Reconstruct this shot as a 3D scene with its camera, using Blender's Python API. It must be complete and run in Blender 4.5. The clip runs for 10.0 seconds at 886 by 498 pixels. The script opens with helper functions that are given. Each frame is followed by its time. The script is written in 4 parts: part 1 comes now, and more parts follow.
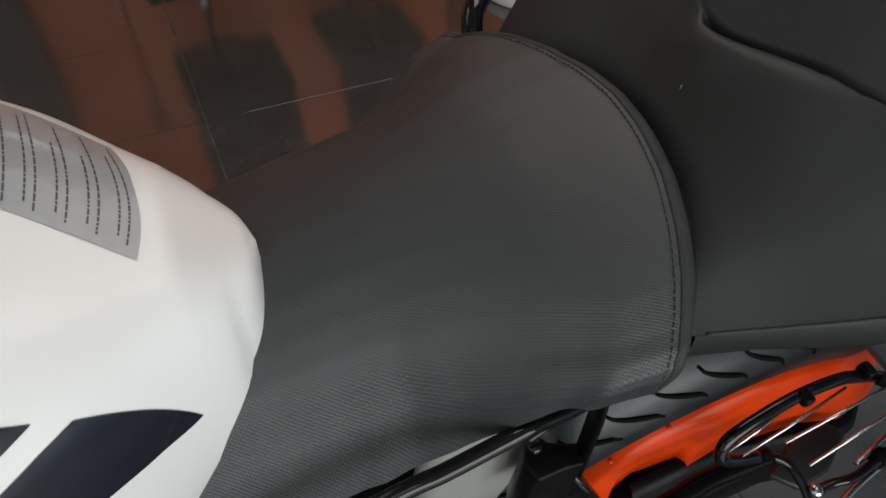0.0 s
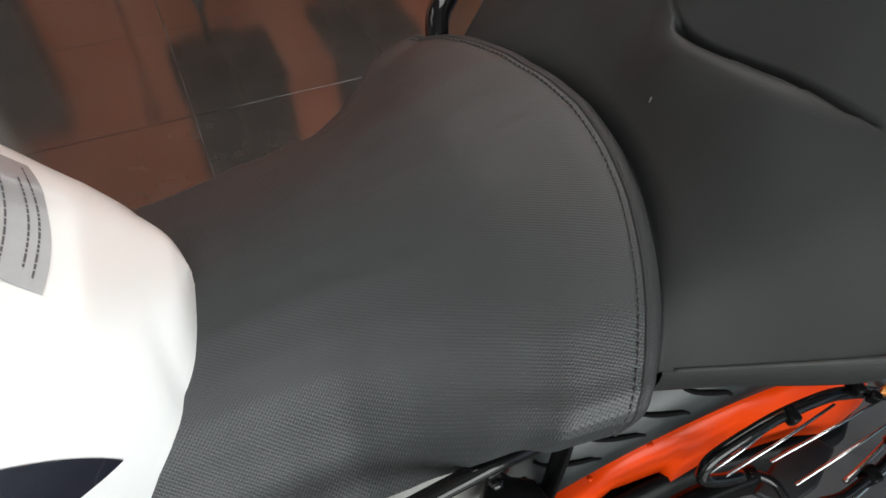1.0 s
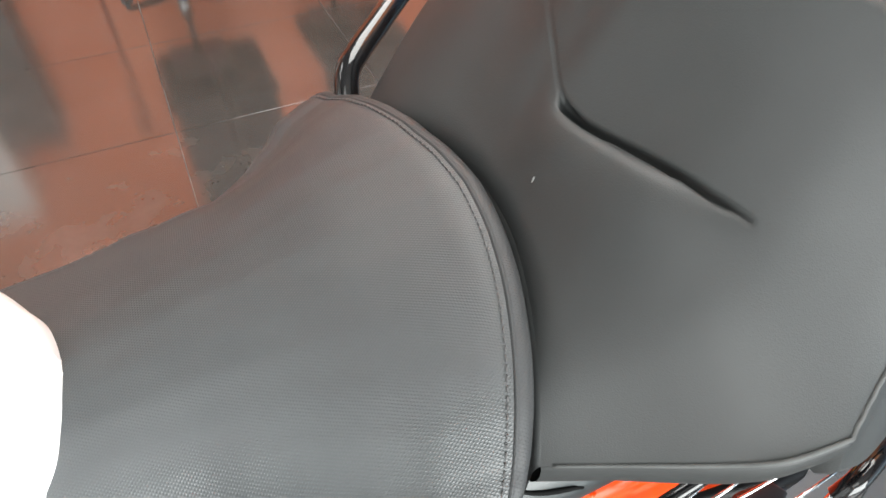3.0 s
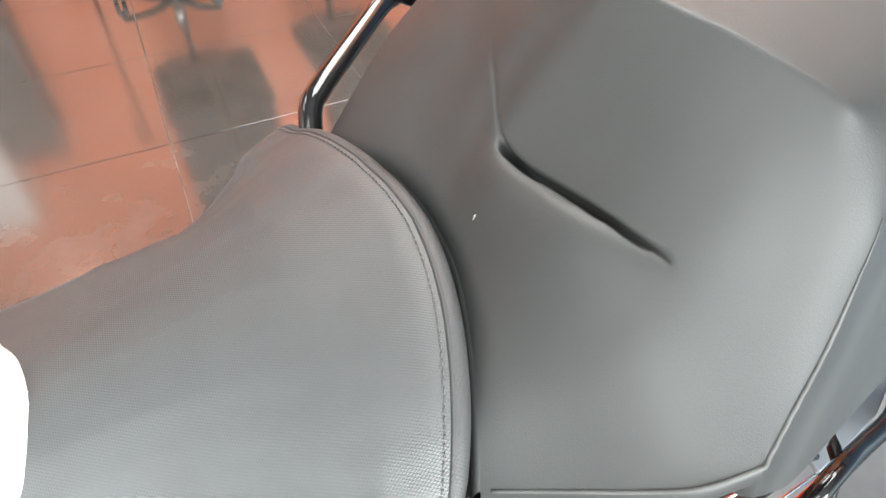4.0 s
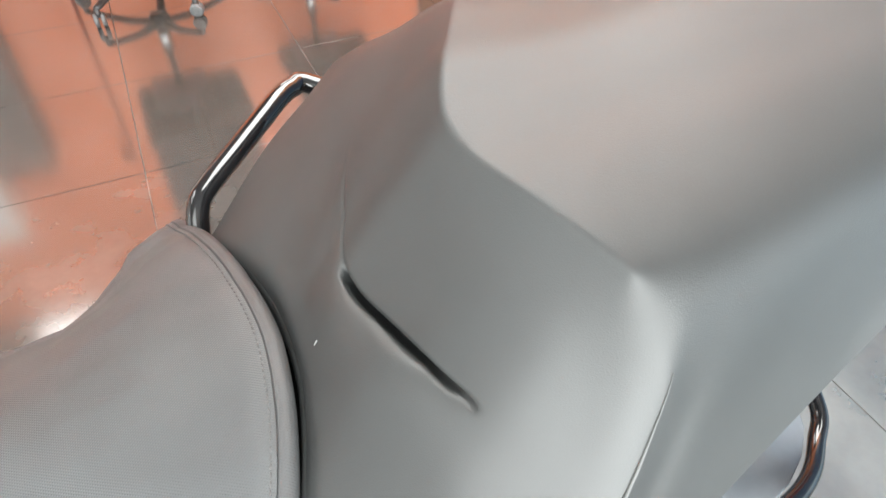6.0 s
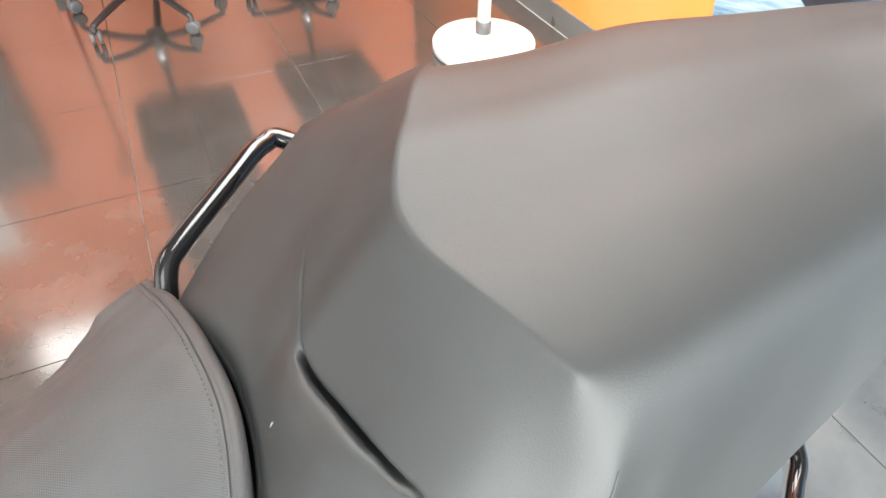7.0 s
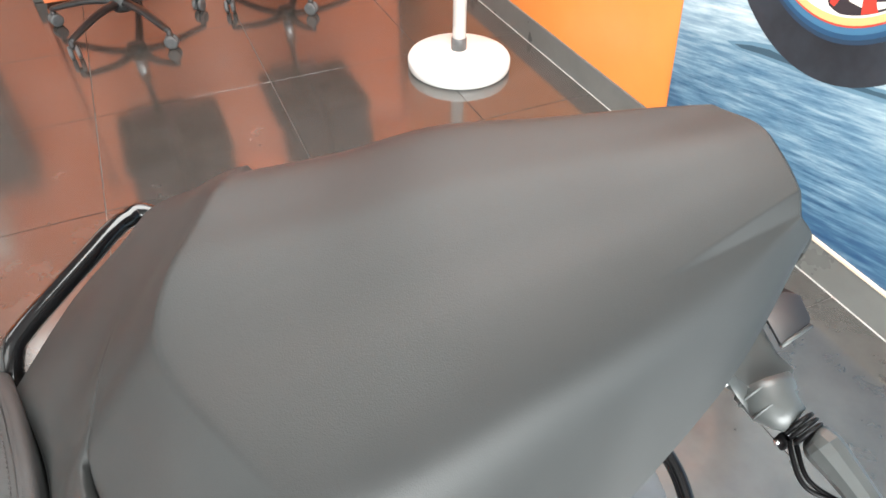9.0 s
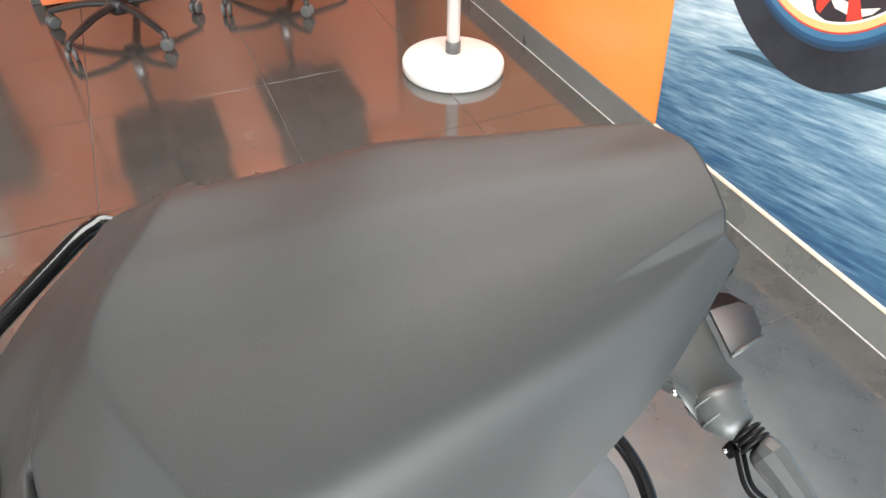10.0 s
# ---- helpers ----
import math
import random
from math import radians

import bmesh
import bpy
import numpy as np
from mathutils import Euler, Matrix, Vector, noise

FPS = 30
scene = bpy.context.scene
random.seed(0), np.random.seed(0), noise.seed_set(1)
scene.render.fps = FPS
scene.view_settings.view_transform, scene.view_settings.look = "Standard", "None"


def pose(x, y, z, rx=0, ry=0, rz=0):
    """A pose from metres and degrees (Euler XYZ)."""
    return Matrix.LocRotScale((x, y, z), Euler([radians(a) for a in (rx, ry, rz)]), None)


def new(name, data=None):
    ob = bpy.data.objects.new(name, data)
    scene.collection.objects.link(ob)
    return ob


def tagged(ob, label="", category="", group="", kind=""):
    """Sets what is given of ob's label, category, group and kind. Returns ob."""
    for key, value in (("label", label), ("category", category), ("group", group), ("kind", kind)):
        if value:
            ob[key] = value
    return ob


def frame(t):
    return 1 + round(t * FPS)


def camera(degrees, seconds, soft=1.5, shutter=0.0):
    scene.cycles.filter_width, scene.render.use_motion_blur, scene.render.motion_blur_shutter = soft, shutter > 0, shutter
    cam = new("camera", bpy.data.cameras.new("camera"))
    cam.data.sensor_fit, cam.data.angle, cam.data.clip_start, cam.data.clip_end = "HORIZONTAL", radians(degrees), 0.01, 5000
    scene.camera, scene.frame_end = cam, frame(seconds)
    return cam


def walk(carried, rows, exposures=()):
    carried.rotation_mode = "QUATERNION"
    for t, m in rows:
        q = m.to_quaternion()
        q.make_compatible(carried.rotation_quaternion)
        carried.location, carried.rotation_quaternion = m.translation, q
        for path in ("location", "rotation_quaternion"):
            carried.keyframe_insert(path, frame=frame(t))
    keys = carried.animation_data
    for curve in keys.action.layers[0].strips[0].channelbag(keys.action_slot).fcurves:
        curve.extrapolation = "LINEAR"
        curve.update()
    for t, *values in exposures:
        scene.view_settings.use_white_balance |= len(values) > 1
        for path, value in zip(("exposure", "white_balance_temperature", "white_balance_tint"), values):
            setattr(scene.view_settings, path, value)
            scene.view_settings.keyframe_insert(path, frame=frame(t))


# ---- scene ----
cam = camera(69.0, 10.0, soft=1.6)
PATH = [
    (0.0, (-0.0472, -2.2434, 1.0390), 44.85, -0.41, -24.88),
    (0.5, (-0.0310, -2.2382, 1.0334), 44.36, -0.49, -24.83),
    (1.0, (-0.0149, -2.2279, 1.0332), 44.10, -0.50, -24.80),
    (1.5, (0.0012, -2.2221, 1.0343), 44.31, -0.69, -24.62),
    (2.0, (0.0164, -2.2179, 1.0381), 44.30, -0.44, -24.70),
    (2.5, (0.0332, -2.2187, 1.0447), 44.37, -0.28, -24.64),
    (3.0, (0.0488, -2.2207, 1.0512), 44.28, -0.04, -24.84),
    (4.5, (0.0887, -2.2348, 1.0789), 44.81, 0.39, -25.01),
    (5.0, (0.1127, -2.2355, 1.0862), 44.96, 0.17, -25.07),
    (5.5, (0.1316, -2.2383, 1.1055), 45.33, -0.30, -24.83),
    (6.0, (0.1495, -2.2340, 1.1149), 45.72, -0.28, -24.76),
    (7.5, (0.1976, -2.2196, 1.1582), 46.61, -0.47, -24.59),
    (8.0, (0.2247, -2.2197, 1.1748), 46.50, -0.52, -24.45),
    (8.5, (0.2483, -2.2246, 1.1840), 46.49, -0.43, -24.42),
    (9.0, (0.2874, -2.2391, 1.1889), 46.51, -0.44, -24.30),
    (9.5, (0.3062, -2.2469, 1.1911), 46.58, -0.46, -24.15),
    (10.0, (0.3188, -2.2548, 1.2017), 46.53, -0.41, -23.99),
]
EXPOSURE = [(0.0, -1.88), (1.0, -1.26), (2.5, 0.0), (4.5, 1.24), (6.2, 1.27), (7.5, 1.03), (9.0, 0.70), (10.0, 0.52)]
walk(cam, [(t, pose(*eye, tilt, lean, turn)) for t, eye, tilt, lean, turn in PATH], EXPOSURE)

# ---- light ----
world = bpy.data.worlds.new("world")
scene.world = world
world.use_nodes = True
world.node_tree.nodes["Background"].inputs[0].default_value = (0.8, 0.9, 1.0, 1)
world.node_tree.nodes["Background"].inputs[1].default_value = 0.05

SOUTH_LIGHT, WEST_LIGHT = 325, 50      # daylight through the added, unseen shop windows

# room, metres: the tile crossing beside the chairs is the origin
EAST, WEST, NORTH, SOUTH, TOP = 1.640, -3.6, 2.2, -5.0, 3.0


# ---- materials ----
def material(name, color, rough=0.5, metal=0.0, spec=0.5, coat=0.0):
    m = bpy.data.materials.new(name)
    m.use_nodes = True
    b = m.node_tree.nodes["Principled BSDF"]
    b.inputs["Base Color"].default_value = (*color, 1)
    b.inputs["Roughness"].default_value = rough
    b.inputs["Metallic"].default_value = metal
    b.inputs["Specular IOR Level"].default_value = spec
    b.inputs["Coat Weight"].default_value = coat
    b.inputs["Coat Roughness"].default_value = 0.05
    return m


def node(m, kind, **inputs):
    n = m.node_tree.nodes.new(kind)
    for key, value in inputs.items():
        n.inputs[key.replace("_", " ")].default_value = value
    return n


def link(m, a, b):
    m.node_tree.links.new(a, b)


def coords(m, scale=(1, 1, 1), turn=(0, 0, 0)):
    c = m.node_tree.nodes.new("ShaderNodeTexCoord")
    p = node(m, "ShaderNodeMapping", Scale=scale, Rotation=turn)
    link(m, c.outputs["Object"], p.inputs["Vector"])
    return p.outputs["Vector"]


def vary(m, low, high, scale=8.0, detail=4.0, stretch=(1, 1, 1), rough=None, bump=0.0, fine=200.0, turn=(0, 0, 0)):
    """Two-scale mottling between two colours, with optional roughness spread and fine relief."""
    b = m.node_tree.nodes["Principled BSDF"]
    v = coords(m, stretch, turn)
    a = node(m, "ShaderNodeTexNoise", Scale=scale, Detail=detail, Roughness=0.6)
    link(m, v, a.inputs["Vector"])
    ramp = m.node_tree.nodes.new("ShaderNodeValToRGB")
    ramp.color_ramp.elements[0].position, ramp.color_ramp.elements[1].position = 0.3, 0.7
    ramp.color_ramp.elements[0].color, ramp.color_ramp.elements[1].color = (*low, 1), (*high, 1)
    link(m, a.outputs["Fac"], ramp.inputs["Fac"])
    link(m, ramp.outputs["Color"], b.inputs["Base Color"])
    f = node(m, "ShaderNodeTexNoise", Scale=fine, Detail=3.0)
    link(m, v, f.inputs["Vector"])
    if rough:
        r = node(m, "ShaderNodeMapRange", To_Min=rough[0], To_Max=rough[1])
        link(m, a.outputs["Fac"], r.inputs["Value"])
        link(m, r.outputs["Result"], b.inputs["Roughness"])
    if bump:
        h = node(m, "ShaderNodeBump", Strength=bump, Distance=0.001)
        link(m, f.outputs["Fac"], h.inputs["Height"])
        link(m, h.outputs["Normal"], b.inputs["Normal"])
    return m


def embossed(m, pitch, depth):
    """A raised lozenge grain pressed into vinyl, with a fine leather grain on top."""
    b = m.node_tree.nodes["Principled BSDF"]
    heights = []
    for turn in (0.55, -0.55):
        w = node(m, "ShaderNodeTexWave", Scale=0.5 / pitch, Distortion=0.0)
        w.bands_direction = "Y"
        link(m, coords(m, (1, 1, 0.0), (0, 0, turn)), w.inputs["Vector"])
        heights.append(w.outputs["Fac"])
    mul = m.node_tree.nodes.new("ShaderNodeMath")
    mul.operation = "MULTIPLY"
    link(m, heights[0], mul.inputs[0])
    link(m, heights[1], mul.inputs[1])
    g = node(m, "ShaderNodeTexNoise", Scale=900.0, Detail=3.0)
    link(m, coords(m), g.inputs["Vector"])
    add = node(m, "ShaderNodeMath")
    add.operation = "MULTIPLY_ADD"
    link(m, g.outputs["Fac"], add.inputs[0])
    add.inputs[1].default_value = 0.35
    link(m, mul.outputs[0], add.inputs[2])
    h = node(m, "ShaderNodeBump", Strength=depth, Distance=0.0003)
    link(m, add.outputs[0], h.inputs["Height"])
    link(m, h.outputs["Normal"], b.inputs["Normal"])
    return m


VINYL = embossed(vary(material("seat_vinyl", (0.05, 0.05, 0.05), 0.5, spec=0.55), (0.0235, 0.0260, 0.0275), (0.0300, 0.0334, 0.0348), 14, rough=(0.40, 0.50)), 0.0019, 0.62)
SMOOTH = vary(material("smooth_vinyl", (0.05, 0.05, 0.05), 0.5, spec=0.34), (0.0150, 0.0160, 0.0160), (0.0205, 0.0218, 0.0218), 9, rough=(0.49, 0.56), bump=0.14, fine=1500)
# paler vinyl: the highlight on the seat's edge, put into the colour
BEAD_HIGHLIGHT = vary(material("bead_highlight", (0.04, 0.041, 0.04), 0.65, spec=0.35), (0.038, 0.040, 0.039), (0.060, 0.062, 0.061), 40)
WELT = embossed(vary(material("welt_vinyl", (0.045, 0.042, 0.042), 0.6, spec=0.4), (0.0215, 0.0225, 0.0235), (0.0275, 0.0285, 0.0295), 30, rough=(0.55, 0.66)), 0.0020, 0.35)
THREAD_PALE = material("scuff_pale", (0.11, 0.11, 0.107), 0.7)
THREAD = material("thread", (0.045, 0.043, 0.043), 0.8)
PANEL = vary(material("grey_plastic", (0.05, 0.055, 0.055), 0.42, spec=0.35), (0.026, 0.029, 0.029), (0.034, 0.038, 0.038), 20, bump=0.1, fine=1800)
WHITE_PAINT = vary(material("white_paint", (0.84, 0.84, 0.82), 0.4, coat=0.35), (0.86, 0.86, 0.85), (0.90, 0.90, 0.89), 5)
BLACK_FILM = vary(material("black_film", (0.012, 0.013, 0.022), 0.25, coat=0.6), (0.010, 0.011, 0.02), (0.016, 0.017, 0.026), 6)
LABEL_FILM = vary(material("label_film", (0.30, 0.31, 0.32), 0.3, spec=0.5, coat=0.3), (0.28, 0.29, 0.30), (0.33, 0.34, 0.35), 40)
INK = material("ink", (0.05, 0.05, 0.055), 0.4)
BLACK_GLOSS = vary(material("black_gloss", (0.008, 0.008, 0.008), 0.1, spec=0.45), (0.004, 0.004, 0.0045), (0.007, 0.007, 0.0075), 40, rough=(0.07, 0.13), bump=0.03, fine=500)
BLACK_PLASTIC = vary(material("black_plastic", (0.01, 0.01, 0.01), 0.3, spec=0.10), (0.003, 0.003, 0.0034), (0.006, 0.006, 0.0064), 40, rough=(0.22, 0.40), bump=0.12, fine=900)
RUBBER = vary(material("tyre_rubber", (0.05, 0.055, 0.058), 0.38), (0.013, 0.017, 0.018), (0.025, 0.030, 0.032), 25, rough=(0.3, 0.48), bump=0.12, fine=700)
# near black: shade of the tread grooves and of the seat gap, as colour
GROOVE_SHADE = material("groove_shade", (0.004, 0.004, 0.004), 0.8, spec=0.08)
ORANGE_PAINT = vary(material("orange_paint", (0.75, 0.09, 0.01), 0.3, spec=0.22), (0.66, 0.042, 0.001), (0.78, 0.062, 0.002), 12)
CHROME = vary(material("polished_steel", (0.62, 0.62, 0.62), 0.15, 1.0), (0.55, 0.55, 0.55), (0.66, 0.66, 0.66), 40, rough=(0.1, 0.22))
AMBER = material("amber_lens", (0.85, 0.30, 0.04), 0.2, coat=0.6)
DARK_PANEL = vary(material("dark_panel", (0.015, 0.016, 0.018), 0.4), (0.012, 0.013, 0.015), (0.019, 0.020, 0.022), 30)
GREY_GLOSS = vary(material("grey_gloss_plastic", (0.08, 0.09, 0.10), 0.2), (0.07, 0.08, 0.09), (0.10, 0.11, 0.12), 12, rough=(0.15, 0.25))
SATIN = vary(material("satin_grey_plastic", (0.05, 0.055, 0.055), 0.3), (0.040, 0.044, 0.044), (0.054, 0.059, 0.059), 30, rough=(0.32, 0.44), bump=0.05, fine=1500)
GREY_CAST = vary(material("cast_cover", (0.28, 0.28, 0.26), 0.45), (0.25, 0.25, 0.235), (0.31, 0.31, 0.29), 18, bump=0.2, fine=600)
TILE = vary(material("floor_tile", (0.06, 0.057, 0.053), 0.09, spec=0.8), (0.044, 0.041, 0.038), (0.066, 0.062, 0.058), 8.0, detail=4.0, rough=(0.11, 0.135))
TILE.node_tree.nodes["Principled BSDF"].inputs["IOR"].default_value = 1.72
GROUT = vary(material("grout", (0.2, 0.19, 0.18), 0.9, spec=0.2), (0.07, 0.066, 0.062), (0.22, 0.21, 0.20), 5.0)
PALE_JOINT = vary(material("pale_joint", (0.4, 0.39, 0.37), 0.8), (0.32, 0.31, 0.295), (0.46, 0.45, 0.43), 30)
SKIRT = vary(material("skirting_tile", (0.12, 0.12, 0.115), 0.35), (0.105, 0.107, 0.102), (0.135, 0.137, 0.13), 7, rough=(0.22, 0.36))
TRIM = vary(material("beige_trim", (0.62, 0.50, 0.38), 0.5), (0.58, 0.46, 0.34), (0.66, 0.54, 0.42), 20)
ORANGE_WALL = vary(material("orange_wall_paint", (0.78, 0.22, 0.02), 0.35), (0.75, 0.225, 0.045), (0.79, 0.260, 0.062), 2.5, rough=(0.3, 0.42), bump=0.1, fine=250)
WALL_WHITE = vary(material("white_wall_paint", (0.75, 0.75, 0.73), 0.6), (0.72, 0.72, 0.70), (0.78, 0.78, 0.76), 2, bump=0.1, fine=300)
CEILING_WHITE = vary(material("ceiling_paint", (0.7, 0.7, 0.68), 0.7), (0.22, 0.215, 0.21), (0.27, 0.265, 0.26), 2)
STAND_WHITE = vary(material("stand_enamel", (0.82, 0.82, 0.80), 0.3, coat=0.5), (0.66, 0.655, 0.635), (0.71, 0.705, 0.685), 10)
CHAIR_BLACK = vary(material("chair_plastic", (0.022, 0.022, 0.023), 0.35), (0.016, 0.016, 0.017), (0.03, 0.03, 0.031), 30)
CHAIR_GREY = vary(material("castor_grey", (0.09, 0.093, 0.095), 0.4), (0.07, 0.073, 0.075), (0.11, 0.113, 0.115), 60)
COUNTER_ORANGE = vary(material("counter_orange", (0.76, 0.18, 0.05), 0.35), (0.68, 0.178, 0.062), (0.73, 0.205, 0.075), 3, rough=(0.3, 0.42))
FABRIC = vary(material("chair_fabric", (0.03, 0.03, 0.032), 0.9), (0.022, 0.022, 0.024), (0.04, 0.04, 0.042), 60, bump=0.4, fine=800)
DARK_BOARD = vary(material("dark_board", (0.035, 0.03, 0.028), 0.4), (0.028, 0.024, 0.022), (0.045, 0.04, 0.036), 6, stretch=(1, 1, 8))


# ---- helpers for shapes ----
def mesh_object(name, verts, faces, mat, smooth=True):
    me = bpy.data.meshes.new(name)
    me.from_pydata([tuple(v) for v in verts], [], faces)
    me.validate()
    me.polygons.foreach_set("use_smooth", [smooth] * len(me.polygons))
    me.materials.append(mat)
    return new(name, me)


def part(name, bm, mat, parent=None, label="", smooth=True):
    """One bmesh, or (verts, faces), as one mesh object under a thing or a part."""
    if isinstance(bm, tuple):
        ob = mesh_object(name, bm[0], bm[1], mat, smooth)
    else:
        me = bpy.data.meshes.new(name)
        bm.to_mesh(me)
        bm.free()
        me.polygons.foreach_set("use_smooth", [smooth] * len(me.polygons))
        me.materials.append(mat)
        ob = new(name, me)
    ob.parent = parent
    if label:
        tagged(ob, label)
    return ob


def box(x0, x1, y0, y1, z0, z1, bevel=0.0, seg=2):
    bm = bmesh.new()
    bmesh.ops.create_cube(bm, size=1)
    for v in bm.verts:
        v.co = ((x0 + x1) / 2 + v.co.x * (x1 - x0), (y0 + y1) / 2 + v.co.y * (y1 - y0), (z0 + z1) / 2 + v.co.z * (z1 - z0))
    if bevel:
        bmesh.ops.bevel(bm, geom=bm.edges[:], offset=bevel, segments=seg, affect="EDGES", profile=0.5)
    return bm


def prism(outline, z0, z1, bevel=0.0, seg=2):
    """An outline in x, y drawn up from z0 to z1."""
    bm = bmesh.new()
    lo = [bm.verts.new((x, y, z0)) for x, y in outline]
    hi = [bm.verts.new((x, y, z1)) for x, y in outline]
    n = len(outline)
    bm.faces.new(lo[::-1])
    bm.faces.new(hi)
    for i in range(n):
        bm.faces.new((lo[i], lo[(i + 1) % n], hi[(i + 1) % n], hi[i]))
    bmesh.ops.recalc_face_normals(bm, faces=bm.faces[:])
    if bevel:
        bmesh.ops.bevel(bm, geom=bm.edges[:], offset=bevel, segments=seg, affect="EDGES", profile=0.5)
    return bm


def spline(points, steps=8, closed=False):
    """Catmull-Rom through the points."""
    p = [Vector(q) for q in points]
    n, out = len(p), []
    for i in range(n if closed else n - 1):
        a, b, c, d = (p[(i + k) % n] if closed else p[min(max(i + k, 0), n - 1)] for k in (-1, 0, 1, 2))
        for s in range(steps):
            t = s / steps
            out.append(0.5 * ((2 * b) + (c - a) * t + (2 * a - 5 * b + 4 * c - d) * t * t + (3 * b - a - 3 * c + d) * t ** 3))
    if not closed:
        out.append(p[-1])
    return out


def tube(points, radius, sides=10, closed=False, flat=1.0):
    """A round bar along a line of points; radius may be a list."""
    p = [Vector(q) for q in points]
    n, verts, faces = len(p), [], []
    up = Vector((0, 0, 1))
    side = None
    for i, q in enumerate(p):
        a, b = (p[(i - 1) % n], p[(i + 1) % n]) if closed else (p[max(i - 1, 0)], p[min(i + 1, n - 1)])
        t = (b - a).normalized()
        if side is None:
            side = t.cross(up if abs(t.z) < 0.9 else Vector((1, 0, 0))).normalized()
        side = (side - t * side.dot(t)).normalized()
        other = t.cross(side)
        r = radius[i] if isinstance(radius, (list, tuple)) else radius
        for k in range(sides):
            g = 2 * math.pi * k / sides
            verts.append(q + side * (r * math.cos(g)) + other * (r * flat * math.sin(g)))
    rings = n if closed else n - 1
    for i in range(rings):
        j = (i + 1) % n
        for k in range(sides):
            l = (k + 1) % sides
            faces.append((i * sides + k, i * sides + l, j * sides + l, j * sides + k))
    if not closed:
        faces.append(tuple(range(sides))[::-1])
        faces.append(tuple((n - 1) * sides + k for k in range(sides)))
    return verts, faces


def turned(profile, sides=32, base=(0, 0, 0), axis="z"):
    """A profile of (radius, height) turned about an axis."""
    verts, faces = [], []
    for r, h in profile:
        for k in range(sides):
            g = 2 * math.pi * k / sides
            a, b = r * math.cos(g), r * math.sin(g)
            co = (a, b, h) if axis == "z" else (a, h, b) if axis == "y" else (h, a, b)
            verts.append((base[0] + co[0], base[1] + co[1], base[2] + co[2]))
    n = len(profile)
    for i in range(n - 1):
        for k in range(sides):
            l = (k + 1) % sides
            faces.append((i * sides + k, i * sides + l, (i + 1) * sides + l, (i + 1) * sides + k))
    faces.append(tuple(range(sides))[::-1])
    faces.append(tuple((n - 1) * sides + k for k in range(sides)))
    return verts, faces


def sheet(rows):
    """A grid of points as a quad sheet."""
    m = len(rows[0])
    verts = [p for r in rows for p in r]
    faces = [(i * m + j, i * m + j + 1, (i + 1) * m + j + 1, (i + 1) * m + j) for i in range(len(rows) - 1) for j in range(m - 1)]
    return verts, faces


def joined(*shapes):
    verts, faces = [], []
    for v, f in shapes:
        o = len(verts)
        verts += list(v)
        faces += [tuple(i + o for i in q) for q in f]
    return verts, faces


def curve(x, xs, ys):
    return float(np.interp(x, xs, ys))


def thing(name, m, label, category, group=""):
    ob = new(name)
    ob.matrix_world = m
    return tagged(ob, label, category, group)


# ---- the room ----
def structure(name, bm, mat, label, category, smooth=False):
    return tagged(part(name, bm, mat, None, "", smooth), label, category, kind="structure")


floor = structure("floor", box(WEST, EAST, SOUTH, NORTH, -0.12, -0.003), GROUT, "dark glossy tiled showroom floor with pale joints", "floor")
structure("ceiling", box(WEST, EAST, SOUTH, NORTH, TOP, TOP + 0.1), CEILING_WHITE, "plain grey showroom ceiling", "ceiling")
structure("wall_east", box(EAST, EAST + 0.15, SOUTH, NORTH, -0.12, TOP + 0.1), ORANGE_WALL, "bright orange painted showroom wall", "wall")
structure("wall_north", box(WEST, EAST + 0.15, NORTH, NORTH + 0.15, -0.12, TOP + 0.1), COUNTER_ORANGE, "bright orange painted wall behind the desk", "wall")


def window_wall(name, m, length, a, b, z0, z1):
    """A wall along its own x, with one opening from a to b; m sets it in place."""
    boxes = [(0, a, z0, z1), (b, length, z0, z1), (0, length, -0.12, z0), (0, length, z1, TOP + 0.1)]
    bm = bmesh.new()
    for x0, x1, lo, hi in boxes:
        o = bmesh.ops.create_cube(bm, size=1)["verts"]
        for v in o:
            v.co = ((x0 + x1) / 2 + v.co.x * (x1 - x0), v.co.y * 0.15, (lo + hi) / 2 + v.co.z * (hi - lo))
    bm.transform(m)
    structure(name, bm, WALL_WHITE, "white painted wall with an added wide shop window, out of view", "wall")


def unseen_window(name, m, a, b, z0, z1, power, inward):
    w = thing(name, m, "wide shop window in a dark metal frame, added out of view for its light", "window")
    w["kind"] = "structure"
    n = max(1, round((b - a) / 1.3))
    for k in range(n + 1):
        x = a + (b - a) * k / n
        part("window_frame", box(x - 0.025, x + 0.025, -0.03, 0.03, z0, z1, 0.004), CHAIR_BLACK, w, "", False)
    for z in (z0 + 0.025, z1 - 0.025):
        part("window_frame", box(a, b, -0.028, 0.028, z - 0.025, z + 0.025, 0.004), CHAIR_BLACK, w, "", False)
    for k in range(n):
        x0, x1 = a + (b - a) * k / n + 0.025, a + (b - a) * (k + 1) / n - 0.025
        p = part("pane", box(x0, x1, -0.004, 0.004, z0 + 0.05, z1 - 0.05), GLASS, w, "", False)
        p.visible_shadow = False
    lamp = bpy.data.lights.new(name + "_daylight", "AREA")
    lamp.shape, lamp.size, lamp.size_y, lamp.energy, lamp.color = "RECTANGLE", b - a, z1 - z0, power, (0.94, 0.98, 0.97)
    ob = new(name + "_daylight", lamp)
    ob.matrix_world = m @ pose((a + b) / 2, 0.10 * inward, (z0 + z1) / 2, 90 * inward, 0, 0)


